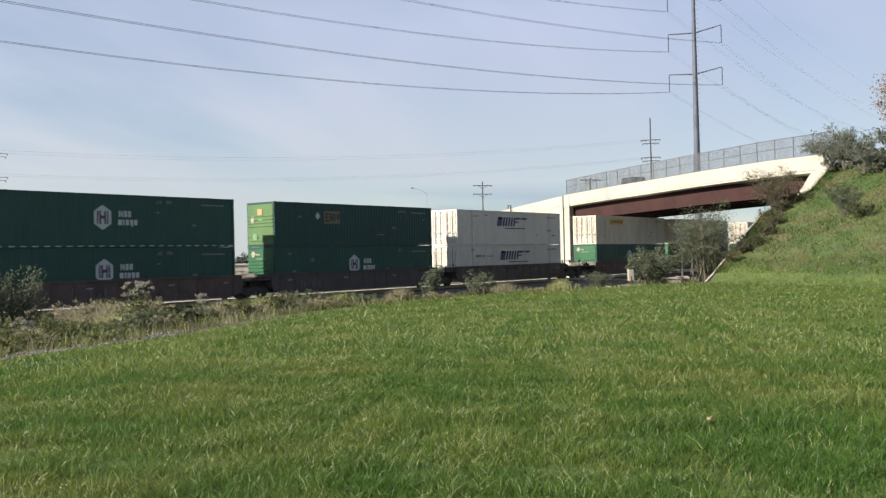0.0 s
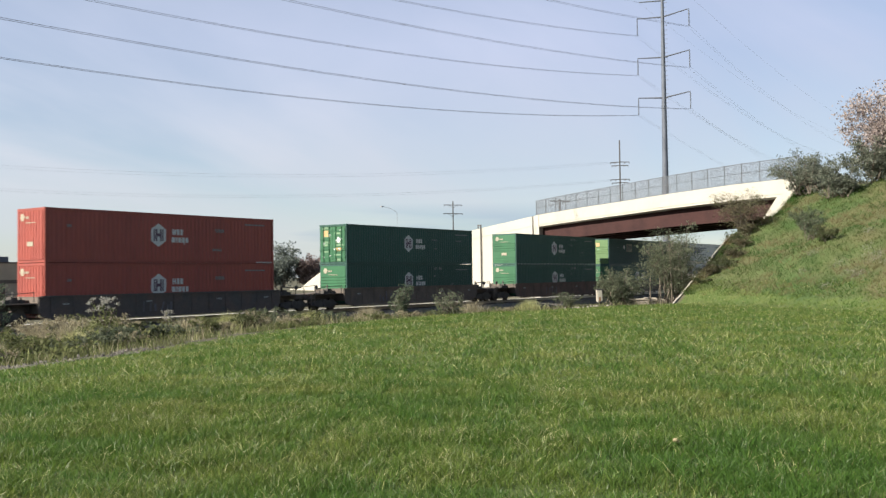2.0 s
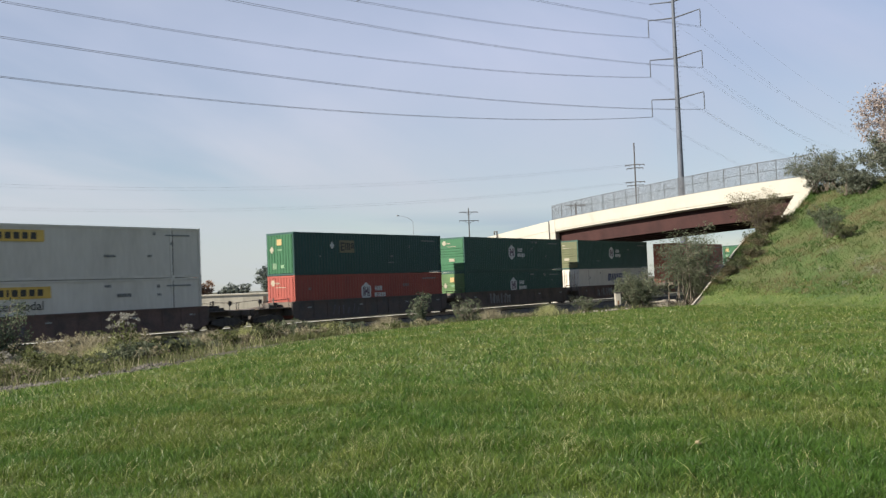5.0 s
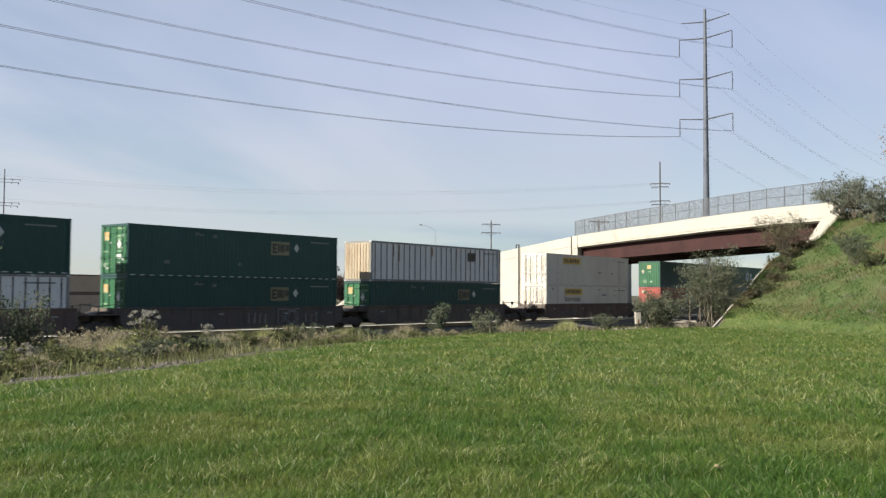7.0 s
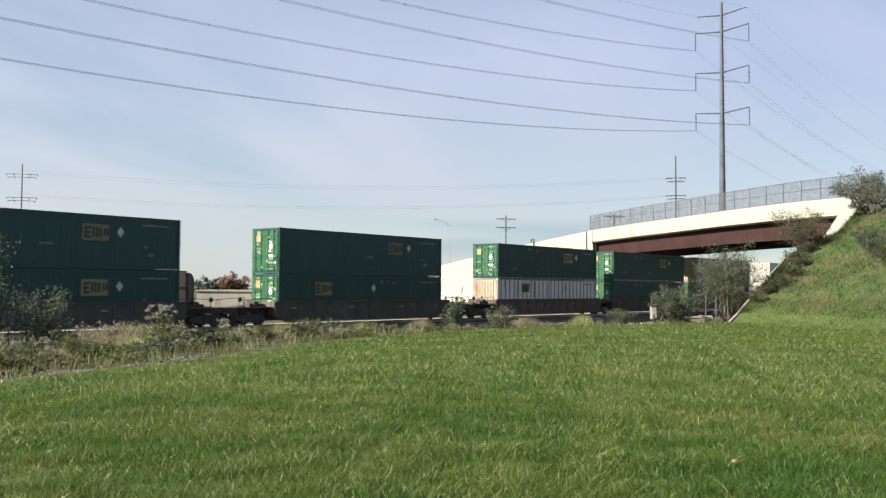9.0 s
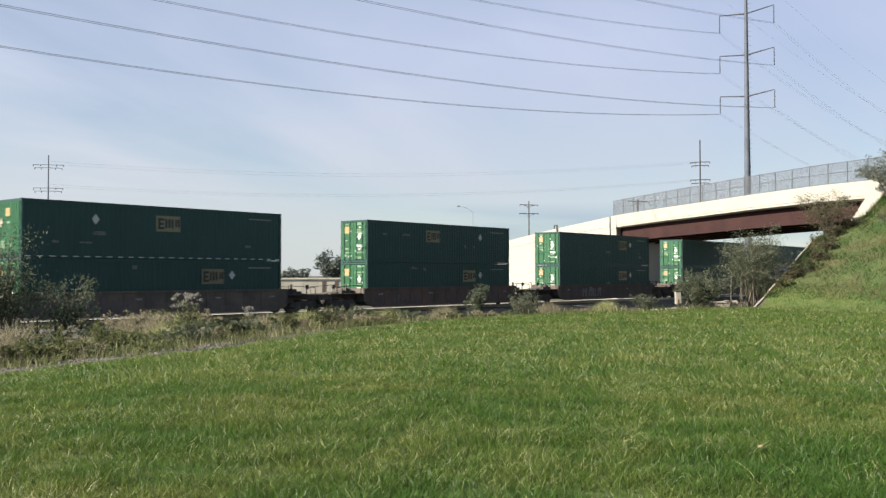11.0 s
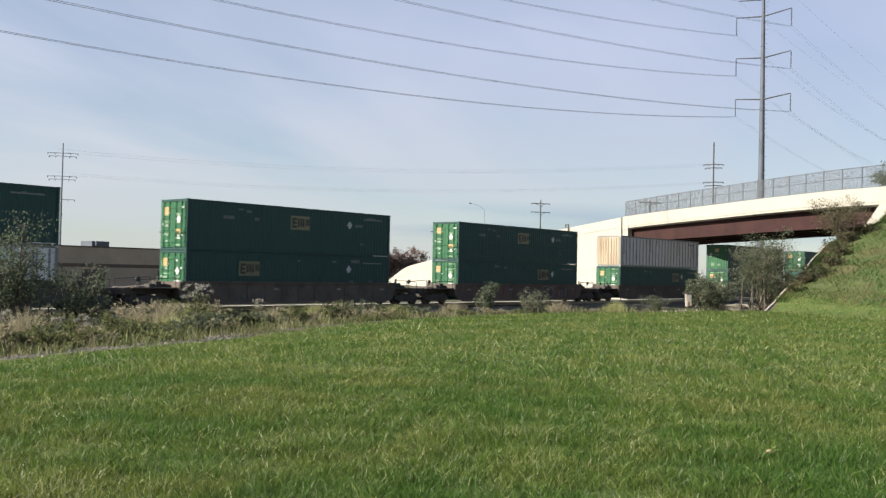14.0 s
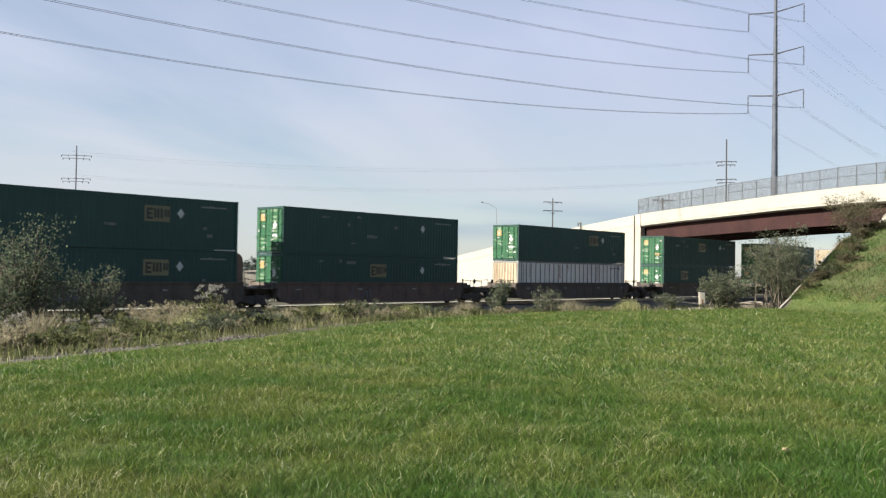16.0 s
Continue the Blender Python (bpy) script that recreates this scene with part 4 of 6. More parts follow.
def well_car(rear, front, paint, tag):
    """One well between two end platforms. rear/front: 'own' bogie and coupler, 'shared' bogie in the joint, 'none' where the neighbour has it."""
    key = (rear, front, paint, tag)
    if key in car_cache:
        return copy_thing(car_cache[key], pose(0, 0, 0))
    rng = random.Random(len(car_cache) * 7 + 3)
    root = new("well_car")
    tagged(root, "dark brown steel double-stack well car on bogies", "railway car", "cars of the train")
    car_cache[key] = root
    h = WELL / 2
    for s in (-1, 1):
        bm = bmesh.new()
        y0, y1 = sorted((s * 1.36, s * 1.44))
        prism(bm, [(-h, 1.52), (-h, 0.45), (-h + 0.8, 0.21), (h - 0.8, 0.21), (h, 0.45), (h, 1.52)], y0, y1, "y")
        a, b = sorted((s * 1.34, s * 1.52))
        box(bm, -h, h, a, b, 1.44, 1.54)
        box(bm, -h + 0.8, h - 0.8, a, b, 0.20, 0.32)
        n = 13
        for i in range(n):
            x = -h + 0.6 + i * (WELL - 1.2) / (n - 1)
            box(bm, x - 0.05, x + 0.05, *sorted((s * 1.44, s * 1.475)), 0.40, 1.44)
        side = part("well_side", bm, ("car", "car_dark", "car_red")[paint], root, "dark ribbed steel side of the well")
        graffiti(side, tag, s, rng)
        bm = bmesh.new()
        for x in (-7.2, -2.0, 3.1, 7.0):
            bars(bm, x, 1.05, [0.05, 0.07, 0.05, 0.06], 0.09, s * 1.53, 0.04)
        part("markings", bm, "decal_grey", side)["kind"] = "stuff"
    beam = None
    for x in np.linspace(-h + 1.2, h - 1.2, 9):
        beam_part = part("floor_beam", boxes((-0.12, 0.12, -1.335, 1.335, 0.27, 0.34)), "car", root) if beam is None else new("floor_beam", beam.data)
        beam = beam or beam_part
        beam_part.parent, beam_part.location = root, (x, 0, 0)
    for s, mode in ((-1, rear), (1, front)):
        reach = 3.35 if mode == "own" else 1.45
        a, b = sorted((s * h, s * (h + reach)))
        bm = bmesh.new()
        prism(bm, [(s * h, 1.32), (s * h, 0.75), (s * (h + 0.4), 0.78), (s * (h + reach), 0.80), (s * (h + reach), 1.12), (s * (h + 0.7), 1.32)], -0.55, 0.55, "y")
        box(bm, *sorted((s * h, s * (h + 0.12))), -1.44, 1.44, 0.62, 1.50)
        box(bm, *sorted((s * (h + 0.12), s * (h + min(reach, 2.6)))), -1.30, 1.30, 1.12, 1.17)
        part("platform", bm, "car", root)
        for y in (-1.3, 1.3):
            bm = bmesh.new()
            x1 = s * (h + min(reach, 2.6) - 0.1)
            rod(bm, (s * (h + 0.3), y, 1.15), (s * (h + 0.3), y, 1.75), 0.025, n=6)
            rod(bm, (x1, y, 1.15), (x1, y, 1.62), 0.025, n=6)
            rod(bm, (s * (h + 0.3), y, 1.72), (x1, y, 1.60), 0.02, n=6)
            part("handrail", bm, "truck", root)
        if mode == "own":
            truck(root, s * (h + 1.75))
            bm = bmesh.new()
            box(bm, *sorted((s * (h + 3.35), s * (h + 3.43))), -1.25, 1.25, 0.85, 1.15)
            part("end_sill", bm, "car", root)
            for y in (-1.2, 1.2):
                bm = bmesh.new()
                for z in (0.35, 0.6, 0.85):
                    box(bm, *sorted((s * (h + 2.9), s * (h + 3.31))), y - 0.02, y + 0.02, z, z + 0.03)
                for x in (2.9, 3.28):
                    box(bm, *sorted((s * (h + x), s * (h + x + 0.03))), y - 0.021, y + 0.021, 0.35, 1.15)
                part("ladder", bm, "car", root)
            bm = bmesh.new()
            box(bm, *sorted((s * (h + 3.30), s * (h + 3.62))), -0.14, 0.14, 0.72, 1.0)
            part("coupler", bm, "truck", root)
            for q in (0.55, 0.95, 1.35):
                bm = boxes((*sorted((s * (h + q), s * (h + q + 0.34))), -0.9, -0.4, 1.175, 1.36 + 0.14 * (q == 0.95)), (*sorted((s * (h + q + 0.08), s * (h + q + 0.14))), -0.7, -0.6, 1.36 + 0.14 * (q == 0.95), 1.5 + 0.3 * (q == 0.95)))
                part("brake_valve", bm, "truck", root)
            bm = bmesh.new()
            rod(bm, (s * (h + 2.3), -0.7, 1.15), (s * (h + 2.3), -0.7, 1.75), 0.03, n=6)
            part("brake_post", bm, "truck", root)
            bm = bmesh.new()
            rod(bm, (s * (h + 2.3), -0.78, 1.62), (s * (h + 2.3), -0.73, 1.62), 0.15, n=14)
            part("brake_wheel", bm, "truck", root, "brake hand wheel")
        elif mode == "shared":
            truck(root, s * 9.725)
    return root


#         x of the rear near corner at 8 s, upper box, lower box, car's rear and front joints
LEADING = [
    (336.75, ("cream", "door", -3.5), ("hexagon_box", "level", -0.8), "own", "own"),
    (313.25, ("cream", "door", -3.5), ("hexagon_box", "level", -0.8), "none", "own"),
    (293.8, ("cream", "door", -3.5), ("hexagon_box", "level", -0.8), "own", "shared"),
    (270.64, ("slant_box", "door", -0.2), ("slant_box", "door", 0.2), "none", "own"),
    (251.17, ("panel_box", "level", -2.85, -4.2), ("hexagon_box", "level", -0.7), "none", "shared"),
    (231.76, ("hexagon_box", "level", -0.85, 4.3, True), ("hexagon_box", "level", -0.8), "own", "shared"),
    (208.36, ("hexagon_box", "door", -0.8), ("hexagon_box", "level", -0.8), "own", "own"),
    (185.04, ("red", "upright", -1.0), ("red", "upright", -1.0), "own", "own"),
    (161.41, ("olive_end", "level", -0.8), ("slant_box", "door", 0.3), "none", "own"),
    (141.96, ("hexagon_box", "level", -0.8), ("hexagon_box", "lime", -0.7), "none", "shared"),
    (122.55, ("panel_box", "upright", -2.9, -4.4), ("red", "upright", -1.0), "own", "shared"),
    (98.75, ("reefer", "door", -3.45), ("reefer", "door", -3.15, 4.3, True), "own", "own"),
    (75.29, ("ribbed", "upright", 3.97), ("panel_box", "door", 2.95), "none", "own"),
]
TRAILING = [
    (55.73, ("panel_box", "door", 2.95, 4.35, True), ("panel_box", "door", 2.95), "none", "shared"),
    (36.23, ("panel_box", "door", 2.95, 4.35, True), ("ribbed", "upright", -4.05), "own", "shared"),
    (12.67, ("panel_box", "door", 2.85), ("panel_box", "door", -4.18, 0.6), "own", "own"),
    (-10.82, ("panel_box", "door", 2.85), ("panel_box", "door", 2.85), "own", "own"),
    (-34.35, ("panel_box", "door", -1.3), ("panel_box", "door", 2.95), "own", "own"),
    (-57.98, ("panel_box", "upright", 0.1, -4.2, True), ("panel_box", "door", 3.05, 4.4), "own", "own"),
    (-81.55, ("ribbed", "upright", 20.0), ("panel_box", "door", 2.95), "own", "own"),
    (-105.09, ("panel_box", "door", 0.1), ("panel_box", "door", 2.95), "own", "own"),
    (-128.59, ("panel_box", "door", 0.1), ("panel_box", "door", -3.72, 4.3), "own", "own"),
    (-152.07, ("panel_box", "door", 2.85), ("ribbed", "upright", 20.0), "own", "own"),
    (-175.56, ("panel_box", "door", 20.0), ("panel_box", "door", 0.0), "none", "own"),
    (-195.02, ("panel_box", "door", 2.85), ("panel_box", "door", 2.85), "own", "shared"),
]
STACKS = LEADING + TRAILING
TAGS = {161.41: "letters", 141.96: "letters", 55.73: "wheel", -10.82: "letters", -105.09: "wheel"}      # sprayed cars
moving = []    # (thing, x of its middle at 8 s, z)


def build_train():
    for i, (x, upper, lower, rear, front) in enumerate(STACKS):
        mid = x + CL / 2
        moving.append((well_car(rear, front, i % 3, TAGS.get(x, "faint")), mid, 0.0))
        for load, z in ((lower, 0.36), (upper, 0.36 + CH + 0.012)):
            moving.append((container(*load), mid, z))


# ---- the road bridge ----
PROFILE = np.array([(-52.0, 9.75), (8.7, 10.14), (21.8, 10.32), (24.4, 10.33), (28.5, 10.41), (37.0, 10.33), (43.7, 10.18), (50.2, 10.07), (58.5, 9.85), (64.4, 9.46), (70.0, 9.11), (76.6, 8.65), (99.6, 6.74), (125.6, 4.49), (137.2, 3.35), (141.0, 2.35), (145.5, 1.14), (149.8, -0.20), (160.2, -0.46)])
SECTION = 0.866       # sections for a 17 m deck, shrunk about the camera's eye to keep the view


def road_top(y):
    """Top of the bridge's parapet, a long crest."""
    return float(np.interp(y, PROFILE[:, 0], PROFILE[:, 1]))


def sweep(bm, ys, corners):
    """Follow the skewed line of the bridge with a cross-section of (across, below the parapet's top)."""
    rings = []
    for y in ys:
        zt = road_top(y)
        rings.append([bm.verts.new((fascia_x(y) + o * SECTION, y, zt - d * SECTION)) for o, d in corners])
    n = len(corners)
    for a, b in zip(rings, rings[1:]):
        for i in range(n):
            bm.faces.new((a[i], a[(i + 1) % n], b[(i + 1) % n], b[i]))
    bm.faces.new(rings[0])
    bm.faces.new(rings[-1][::-1])


def build_bridge():
    bridge = new("road_bridge")
    tagged(bridge, "pale concrete road bridge on rust-brown steel girders over the railway", "bridge", kind="structure")
    span = list(np.linspace(21.8, 58.9, 24))
    for name, a, b in (("parapet", 0.0, 0.32), ("parapet", 16.7, 17.02)):
        bm = bmesh.new()
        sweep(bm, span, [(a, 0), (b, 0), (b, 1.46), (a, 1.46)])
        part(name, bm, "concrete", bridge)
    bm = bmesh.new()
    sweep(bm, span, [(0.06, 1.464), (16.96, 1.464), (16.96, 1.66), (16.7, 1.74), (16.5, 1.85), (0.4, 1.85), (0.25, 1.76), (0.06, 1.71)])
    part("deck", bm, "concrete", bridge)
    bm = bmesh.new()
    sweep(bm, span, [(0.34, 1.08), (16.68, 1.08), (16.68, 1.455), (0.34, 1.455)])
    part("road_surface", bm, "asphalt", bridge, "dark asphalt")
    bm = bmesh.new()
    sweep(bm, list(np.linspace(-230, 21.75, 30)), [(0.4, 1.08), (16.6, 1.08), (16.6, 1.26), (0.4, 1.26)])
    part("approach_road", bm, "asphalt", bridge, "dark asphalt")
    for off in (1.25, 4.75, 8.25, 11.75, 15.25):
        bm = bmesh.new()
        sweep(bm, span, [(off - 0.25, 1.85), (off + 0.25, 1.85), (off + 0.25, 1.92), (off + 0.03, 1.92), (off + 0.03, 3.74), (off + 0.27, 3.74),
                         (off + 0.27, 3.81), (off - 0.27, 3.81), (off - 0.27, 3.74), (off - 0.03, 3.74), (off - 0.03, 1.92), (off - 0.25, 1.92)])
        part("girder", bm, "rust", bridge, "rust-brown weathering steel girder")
    # far abutment with its pilaster, near abutment, wing wall
    bm = bmesh.new()
    sweep(bm, [58.9, 60.0], [(0.0, 1.85), (17, 1.85), (17, 13.5), (0.0, 13.5)])
    part("abutment", bm, "concrete", bridge)
    bm = bmesh.new()
    sweep(bm, [58.9, 60.0], [(-0.08, 0), (0.34, 0), (0.34, 1.85), (-0.08, 1.85)])
    part("pilaster_cap", bm, "concrete", bridge)
    bm = bmesh.new()
    sweep(bm, [20.6, 21.8], [(0.0, 1.85), (17, 1.85), (17, 13.5), (0.0, 13.5)])
    part("abutment", bm, "old_concrete", bridge)
    # sloping cheek of the near abutment, in line with the parapet
    bm = bmesh.new()
    rings = [[bm.verts.new((fascia_x(y) + o, y, z)) for y, z in ((23.82, 8.93), (26.15, 6.12), (24.68, 6.29), (21.74, 9.41))] for o in (-0.05, 0.8)]
    for i in range(4):
        bm.faces.new((rings[0][i], rings[0][(i + 1) % 4], rings[1][(i + 1) % 4], rings[1][i]))
    bm.faces.new(rings[0])
    bm.faces.new(rings[1][::-1])
    part("cheek_wall", bm, "concrete", bridge, "sloping pale concrete cheek wall")
    # chain-link fence on the parapet
    fence = new("bridge_fence")
    tagged(fence, "grey chain-link safety fence along the bridge parapet", "fence")
    post = None
    ys = np.arange(21.7, 59.9, 1.99)
    for y in ys:
        if post is None:
            bm = bmesh.new()
            rod(bm, (0, 0, 0), (0, 0, 1.89), 0.045, n=6)
            post = part("post", bm, "fence", fence)
            o = post
        else:
            o = new("post", post.data)
            o.parent = fence
        o.location = (fascia_x(y) + 0.14, y, road_top(y))
    for d, r in ((-2.12, 0.03), (-1.12, 0.025), (-0.06, 0.025)):
        bm = bmesh.new()
        sweep(bm, ys, [(0.16 - r, d - r), (0.16 + r, d - r), (0.16 + r, d + r), (0.16 - r, d + r)])
        part("rail", bm, "fence", fence)
    verts, faces = [], []
    first, last = ys[0], ys[-1]
    for i in range(-24, 535):
        for s in (1, -1):
            y0 = first + i * 0.0735
            y1, z0, z1 = y0 + s * 1.75, 0.07, 1.82
            lo, hi = max(min(y0, y1), first), min(max(y0, y1), last)
            if hi - lo < 0.05:
                continue
            k = len(verts)
            for yy in (lo, hi):
                zz = z0 + (z1 - z0) * (yy - y0) / (y1 - y0)
                verts += [(fascia_x(yy) + 0.14, yy - 0.008, road_top(yy) + zz), (fascia_x(yy) + 0.14, yy + 0.008, road_top(yy) + zz)]
            faces.append((k, k + 1, k + 3, k + 2))
    raw_part("wire_mesh", verts, faces, "fence", fence)
    # long retaining wall of the ramp beyond the track
    wall = new("ramp_wall")
    tagged(wall, "long pale concrete retaining wall of the road ramp", "retaining wall", kind="structure")
    ys = [60.3] + list(np.linspace(62.4, 157.6, 40))
    bm = bmesh.new()
    rings = []
    for y in ys:
        zt = road_top(y)
        rings.append([bm.verts.new(p) for p in ((fascia_x(y), y, -1.2), (fascia_x(y) + 0.4, y, -1.2), (fascia_x(y) + 0.4, y, zt), (fascia_x(y), y, zt))])
    for a, b in zip(rings, rings[1:]):
        for i in range(4):
            bm.faces.new((a[i], a[(i + 1) % 4], b[(i + 1) % 4], b[i]))
    bm.faces.new(rings[0])
    bm.faces.new(rings[-1][::-1])
    part("wall", bm, "concrete", wall)
    bm = bmesh.new()
    sweep(bm, ys[:-6], [(-0.06, 1.28), (0.0, 1.28), (0.0, 1.42), (-0.06, 1.42)])
    part("ledge", bm, "concrete", wall)
    bm = bmesh.new()
    sweep(bm, [y for y in ys if y < 149], [(0.5, 1.1), (16.5, 1.1), (16.5, 1.3), (0.5, 1.3)])
    part("ramp_road", bm, "asphalt", wall)
    # wing wall of the near abutment, stepping down the bank along the track
    wing = new("wing_wall")
    tagged(wing, "weathered concrete wing wall sloping down the grassy bank", "retaining wall", kind="structure")
    bm = bmesh.new()
    rings = []
    for x in np.linspace(60.1, 73.6, 24):
        y = float(wing_y(x))
        zt = 9.28 - 0.40 * (fascia_x(y) - x) + 0.13 + 0.03 * math.sin(x * 2.1)
        rings.append([bm.verts.new(p) for p in ((x, y + 0.02, -1.0), (x, y + 0.14, -1.0), (x, y + 0.14, zt), (x, y + 0.02, zt))])
    for a, b in zip(rings, rings[1:]):
        for i in range(4):
            bm.faces.new((a[i], a[(i + 1) % 4], b[(i + 1) % 4], b[i]))
    bm.faces.new(rings[0])
    bm.faces.new(rings[-1][::-1])
    part("wall", bm, "old_concrete", wing)


# ---- poles and wires ----
BETA = radians(8)
LINE = Vector((-math.cos(BETA), math.sin(BETA), 0))
AWAY = Vector((math.cos(radians(1)), math.sin(radians(1)), 0))     # the line bends at the pylon
ACROSS = Vector((math.sin(BETA), math.cos(BETA), 0))
PYLON = Vector((138.75, 57.02, 0))
TIPS = []     # where the conductors hang, from the pylon's foot


def build_pylon(foot, first):
    root = new("steel_pylon")
    tagged(root, "tall grey tubular steel power pylon with paired upswept arms", "power pylon", "power pylons")
    bm = bmesh.new()
    rod(bm, (0, 0, -0.6), (0, 0, 47.2), 0.62, 0.22, n=14)
    part("mast", bm, "pole", root)
    for z in (9.5, 19, 28.5, 38):
        bm = bmesh.new()
        r = 0.62 - 0.40 * (z + 0.6) / 47.8
        rod(bm, (0, 0, z - 0.06), (0, 0, z + 0.06), r + 0.05, n=14)
        part("joint_collar", bm, "pole", root)
    step = None
    for i in range(60):
        z = 3 + i * 0.72
        if step is None:
            step = part("climbing_step", boxes((-0.04, 0.04, -0.75, -0.3, 0, 0.05)), "pole", root)
            o = step
        else:
            o = new("climbing_step", step.data)
            o.parent = root
        o.location.z = z
    for z, reach, hang in ((45.2, 4.2, 0), (42.6, 4.6, 1), (36.2, 4.6, 1), (29.8, 4.6, 1)):
        for s in (1, -1):
            bm = bmesh.new()
            tip = ACROSS * (s * reach) + Vector((0, 0, z + (0.60 if s > 0 else 0.38)))
            rod(bm, (0, 0, z), tip, 0.12, 0.075, n=8)
            arm = part("arm", bm, "arm_steel", root)
            if hang:
                bm = bmesh.new()
                for k in range(14):
                    p = tip - Vector((0, 0, 0.2 + k * 0.18))
                    rod(bm, p, p - Vector((0, 0, 0.10)), 0.10, n=8)
                rod(bm, tip, tip - Vector((0, 0, 2.75)), 0.035, n=6)
                part("insulator", bm, "insulator", arm)
            if first:
                TIPS.append((tip - Vector((0, 0, 2.75 if hang else 0.0)), hang, 1.07 if s > 0 else 0.90))
    root.location = foot
    return root


def build_wires():
    build_pylon(PYLON, True)
    step_back = LINE * 203
    build_pylon(PYLON + step_back, False)
    build_pylon(PYLON + AWAY * 210, False)
    for direction, span, sag in ((LINE, 203, 6.2), (AWAY, 210, 6.6)):
        for tip, hang, slack in TIPS:
            drop = sag * (slack if direction == LINE else 1.0)
            line = new("power_line")
            tagged(line, "thin grey overhead power line of paired cables" if hang else "thin grey overhead guard wire", "power line", "overhead power lines")
            for off in ((-0.22, 0.22) if hang else (0.0,)):
                pts = []
                for i in range(41):
                    u = i / 40
                    p = PYLON + tip + ACROSS * off + direction * (span * u)
                    p.z -= 4 * (drop if hang else drop * 0.75) * u * (1 - u)
                    pts.append(p)
                bm = bmesh.new()
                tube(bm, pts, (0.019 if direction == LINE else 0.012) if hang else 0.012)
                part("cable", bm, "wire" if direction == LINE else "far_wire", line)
            if hang and direction == LINE:
                for u in (0.30, 0.62):
                    p = PYLON + tip + direction * (span * u)
                    p.z -= 4 * drop * u * (1 - u)
                    bm = bmesh.new()
                    rod(bm, p - ACROSS * 0.24, p + ACROSS * 0.24, 0.035, n=6)
                    part("spacer", bm, "pole", line)


def utility_pole(foot, top, arms, mat, words, turn=0.0, stout=0.055, arch=0.22):
    root = new("utility_pole")
    tagged(root, words, "utility pole", "utility poles")
    bm = bmesh.new()
    rod(bm, (0, 0, -0.7), (0, 0, top), max(0.20, stout * 2.1), max(0.11, stout * 1.4), n=10)
    part("pole", bm, mat, root)
    for z, half in arms:
        bm = bmesh.new()
        stops = [(half * u, 0, z + arch * (1 - u * u)) for u in (-1, -0.66, -0.33, 0, 0.33, 0.66, 1)]
        tube(bm, stops, stout, 6)
        arm = part("crossarm", bm, mat, root)
        if not arch:
            bm = bmesh.new()
            for k in (-1, 1):
                rod(bm, (k * half * 0.45, 0, z), (0, 0, z - 0.9), 0.05, n=5)
            part("brace", bm, mat, arm)
        drop = None
        for u in (-0.97, -0.5, 0.5, 0.97):
            if drop is None:
                bm = bmesh.new()
                rod(bm, (0, 0, 0.02), (0, 0, -0.34), 0.075, 0.06, n=6)
                drop = part("insulator", bm, "truck", arm)
            o = drop if u < -0.9 else new("insulator", drop.data)
            o.parent, o.location = arm, (half * u, 0, z + arch * (1 - u * u))
    root.matrix_basis = pose(foot[0], foot[1], 0, 0, 0, turn)
    return root


def build_utility_poles():
    a, b = Vector((89.4, 178.9, 0)), Vector((181.2, 84.55, 0))
    turn = math.degrees(math.atan2((b - a).y, (b - a).x)) + 90
    for foot, top, arms in ((a, 26.3, ((24.3, 2.9), (23.7, 2.6), (19.7, 2.8), (19.1, 2.5), (15.1, 2.5))), (b, 30.4, ((25.75, 2.0), (25.05, 1.7), (22.1, 2.0), (21.4, 1.7)))):
        utility_pole(foot, top, arms, "truck" if foot is b else "pole", "slim wooden power pole with stacked crossarms", turn + (66 if foot is b else 100), 0.09 if foot is b else 0.055, 0.04)
    utility_pole((204.3, 144.1), 22.2, ((21.2, 2.6), (18.9, 2.7)), "truck", "wooden utility pole with two crossarms", -35, 0.10, 0.0)
    utility_pole((193.1, 105.5), 19.9, ((19.45, 2.5),), "truck", "wooden utility pole with one crossarm", -40, 0.16, 0.0)
    side = (b - a).normalized().cross(Vector((0, 0, 1)))
    for z0, z1, off in ((24.8, 25.8, 2.8), (24.8, 25.8, -2.8), (20.3, 22.1, 2.8), (20.3, 22.1, -2.8)):
        bm = bmesh.new()
        pts = []
        for i in range(25):
            u = i / 24
            p = a.lerp(b, u) + side * off * (1 - 0.35 * u)
            p.z = z0 + (z1 - z0) * u - 4 * 2.6 * u * (1 - u)
            pts.append(p)
        tube(bm, pts, 0.011)
        tagged(part("power_line", bm, "wire"), "thin grey overhead line between wooden poles", "power line", "overhead power lines")
    # street lamp on the ramp
    lamp = new("street_lamp")
    tagged(lamp, "grey street lamp with a long curved arm on the ramp", "street lamp")
    bm = bmesh.new()
    rod(bm, (0, 0, 3.0), (0, 0, 13.6), 0.035, 0.025, n=8)
    part("post", bm, "lamp_grey", lamp)
    bm = bmesh.new()
    tip = Vector((-1.7, 1.9, 14.6))
    pts = [Vector((0, 0, 13.5)), Vector((-0.5, 0.55, 14.1)), Vector((-1.1, 1.2, 14.45)), tip]
    tube(bm, pts, 0.03, 6)
    part("arm", bm, "lamp_grey", lamp)
    bm = bmesh.new()
    box(bm, tip.x - 0.45, tip.x + 0.1, tip.y - 0.15, tip.y + 0.2, tip.z - 0.05, tip.z + 0.1)
    part("lamp_head", bm, "lamp_grey", lamp)
    lamp.location = (128.9, 103.0, 0)


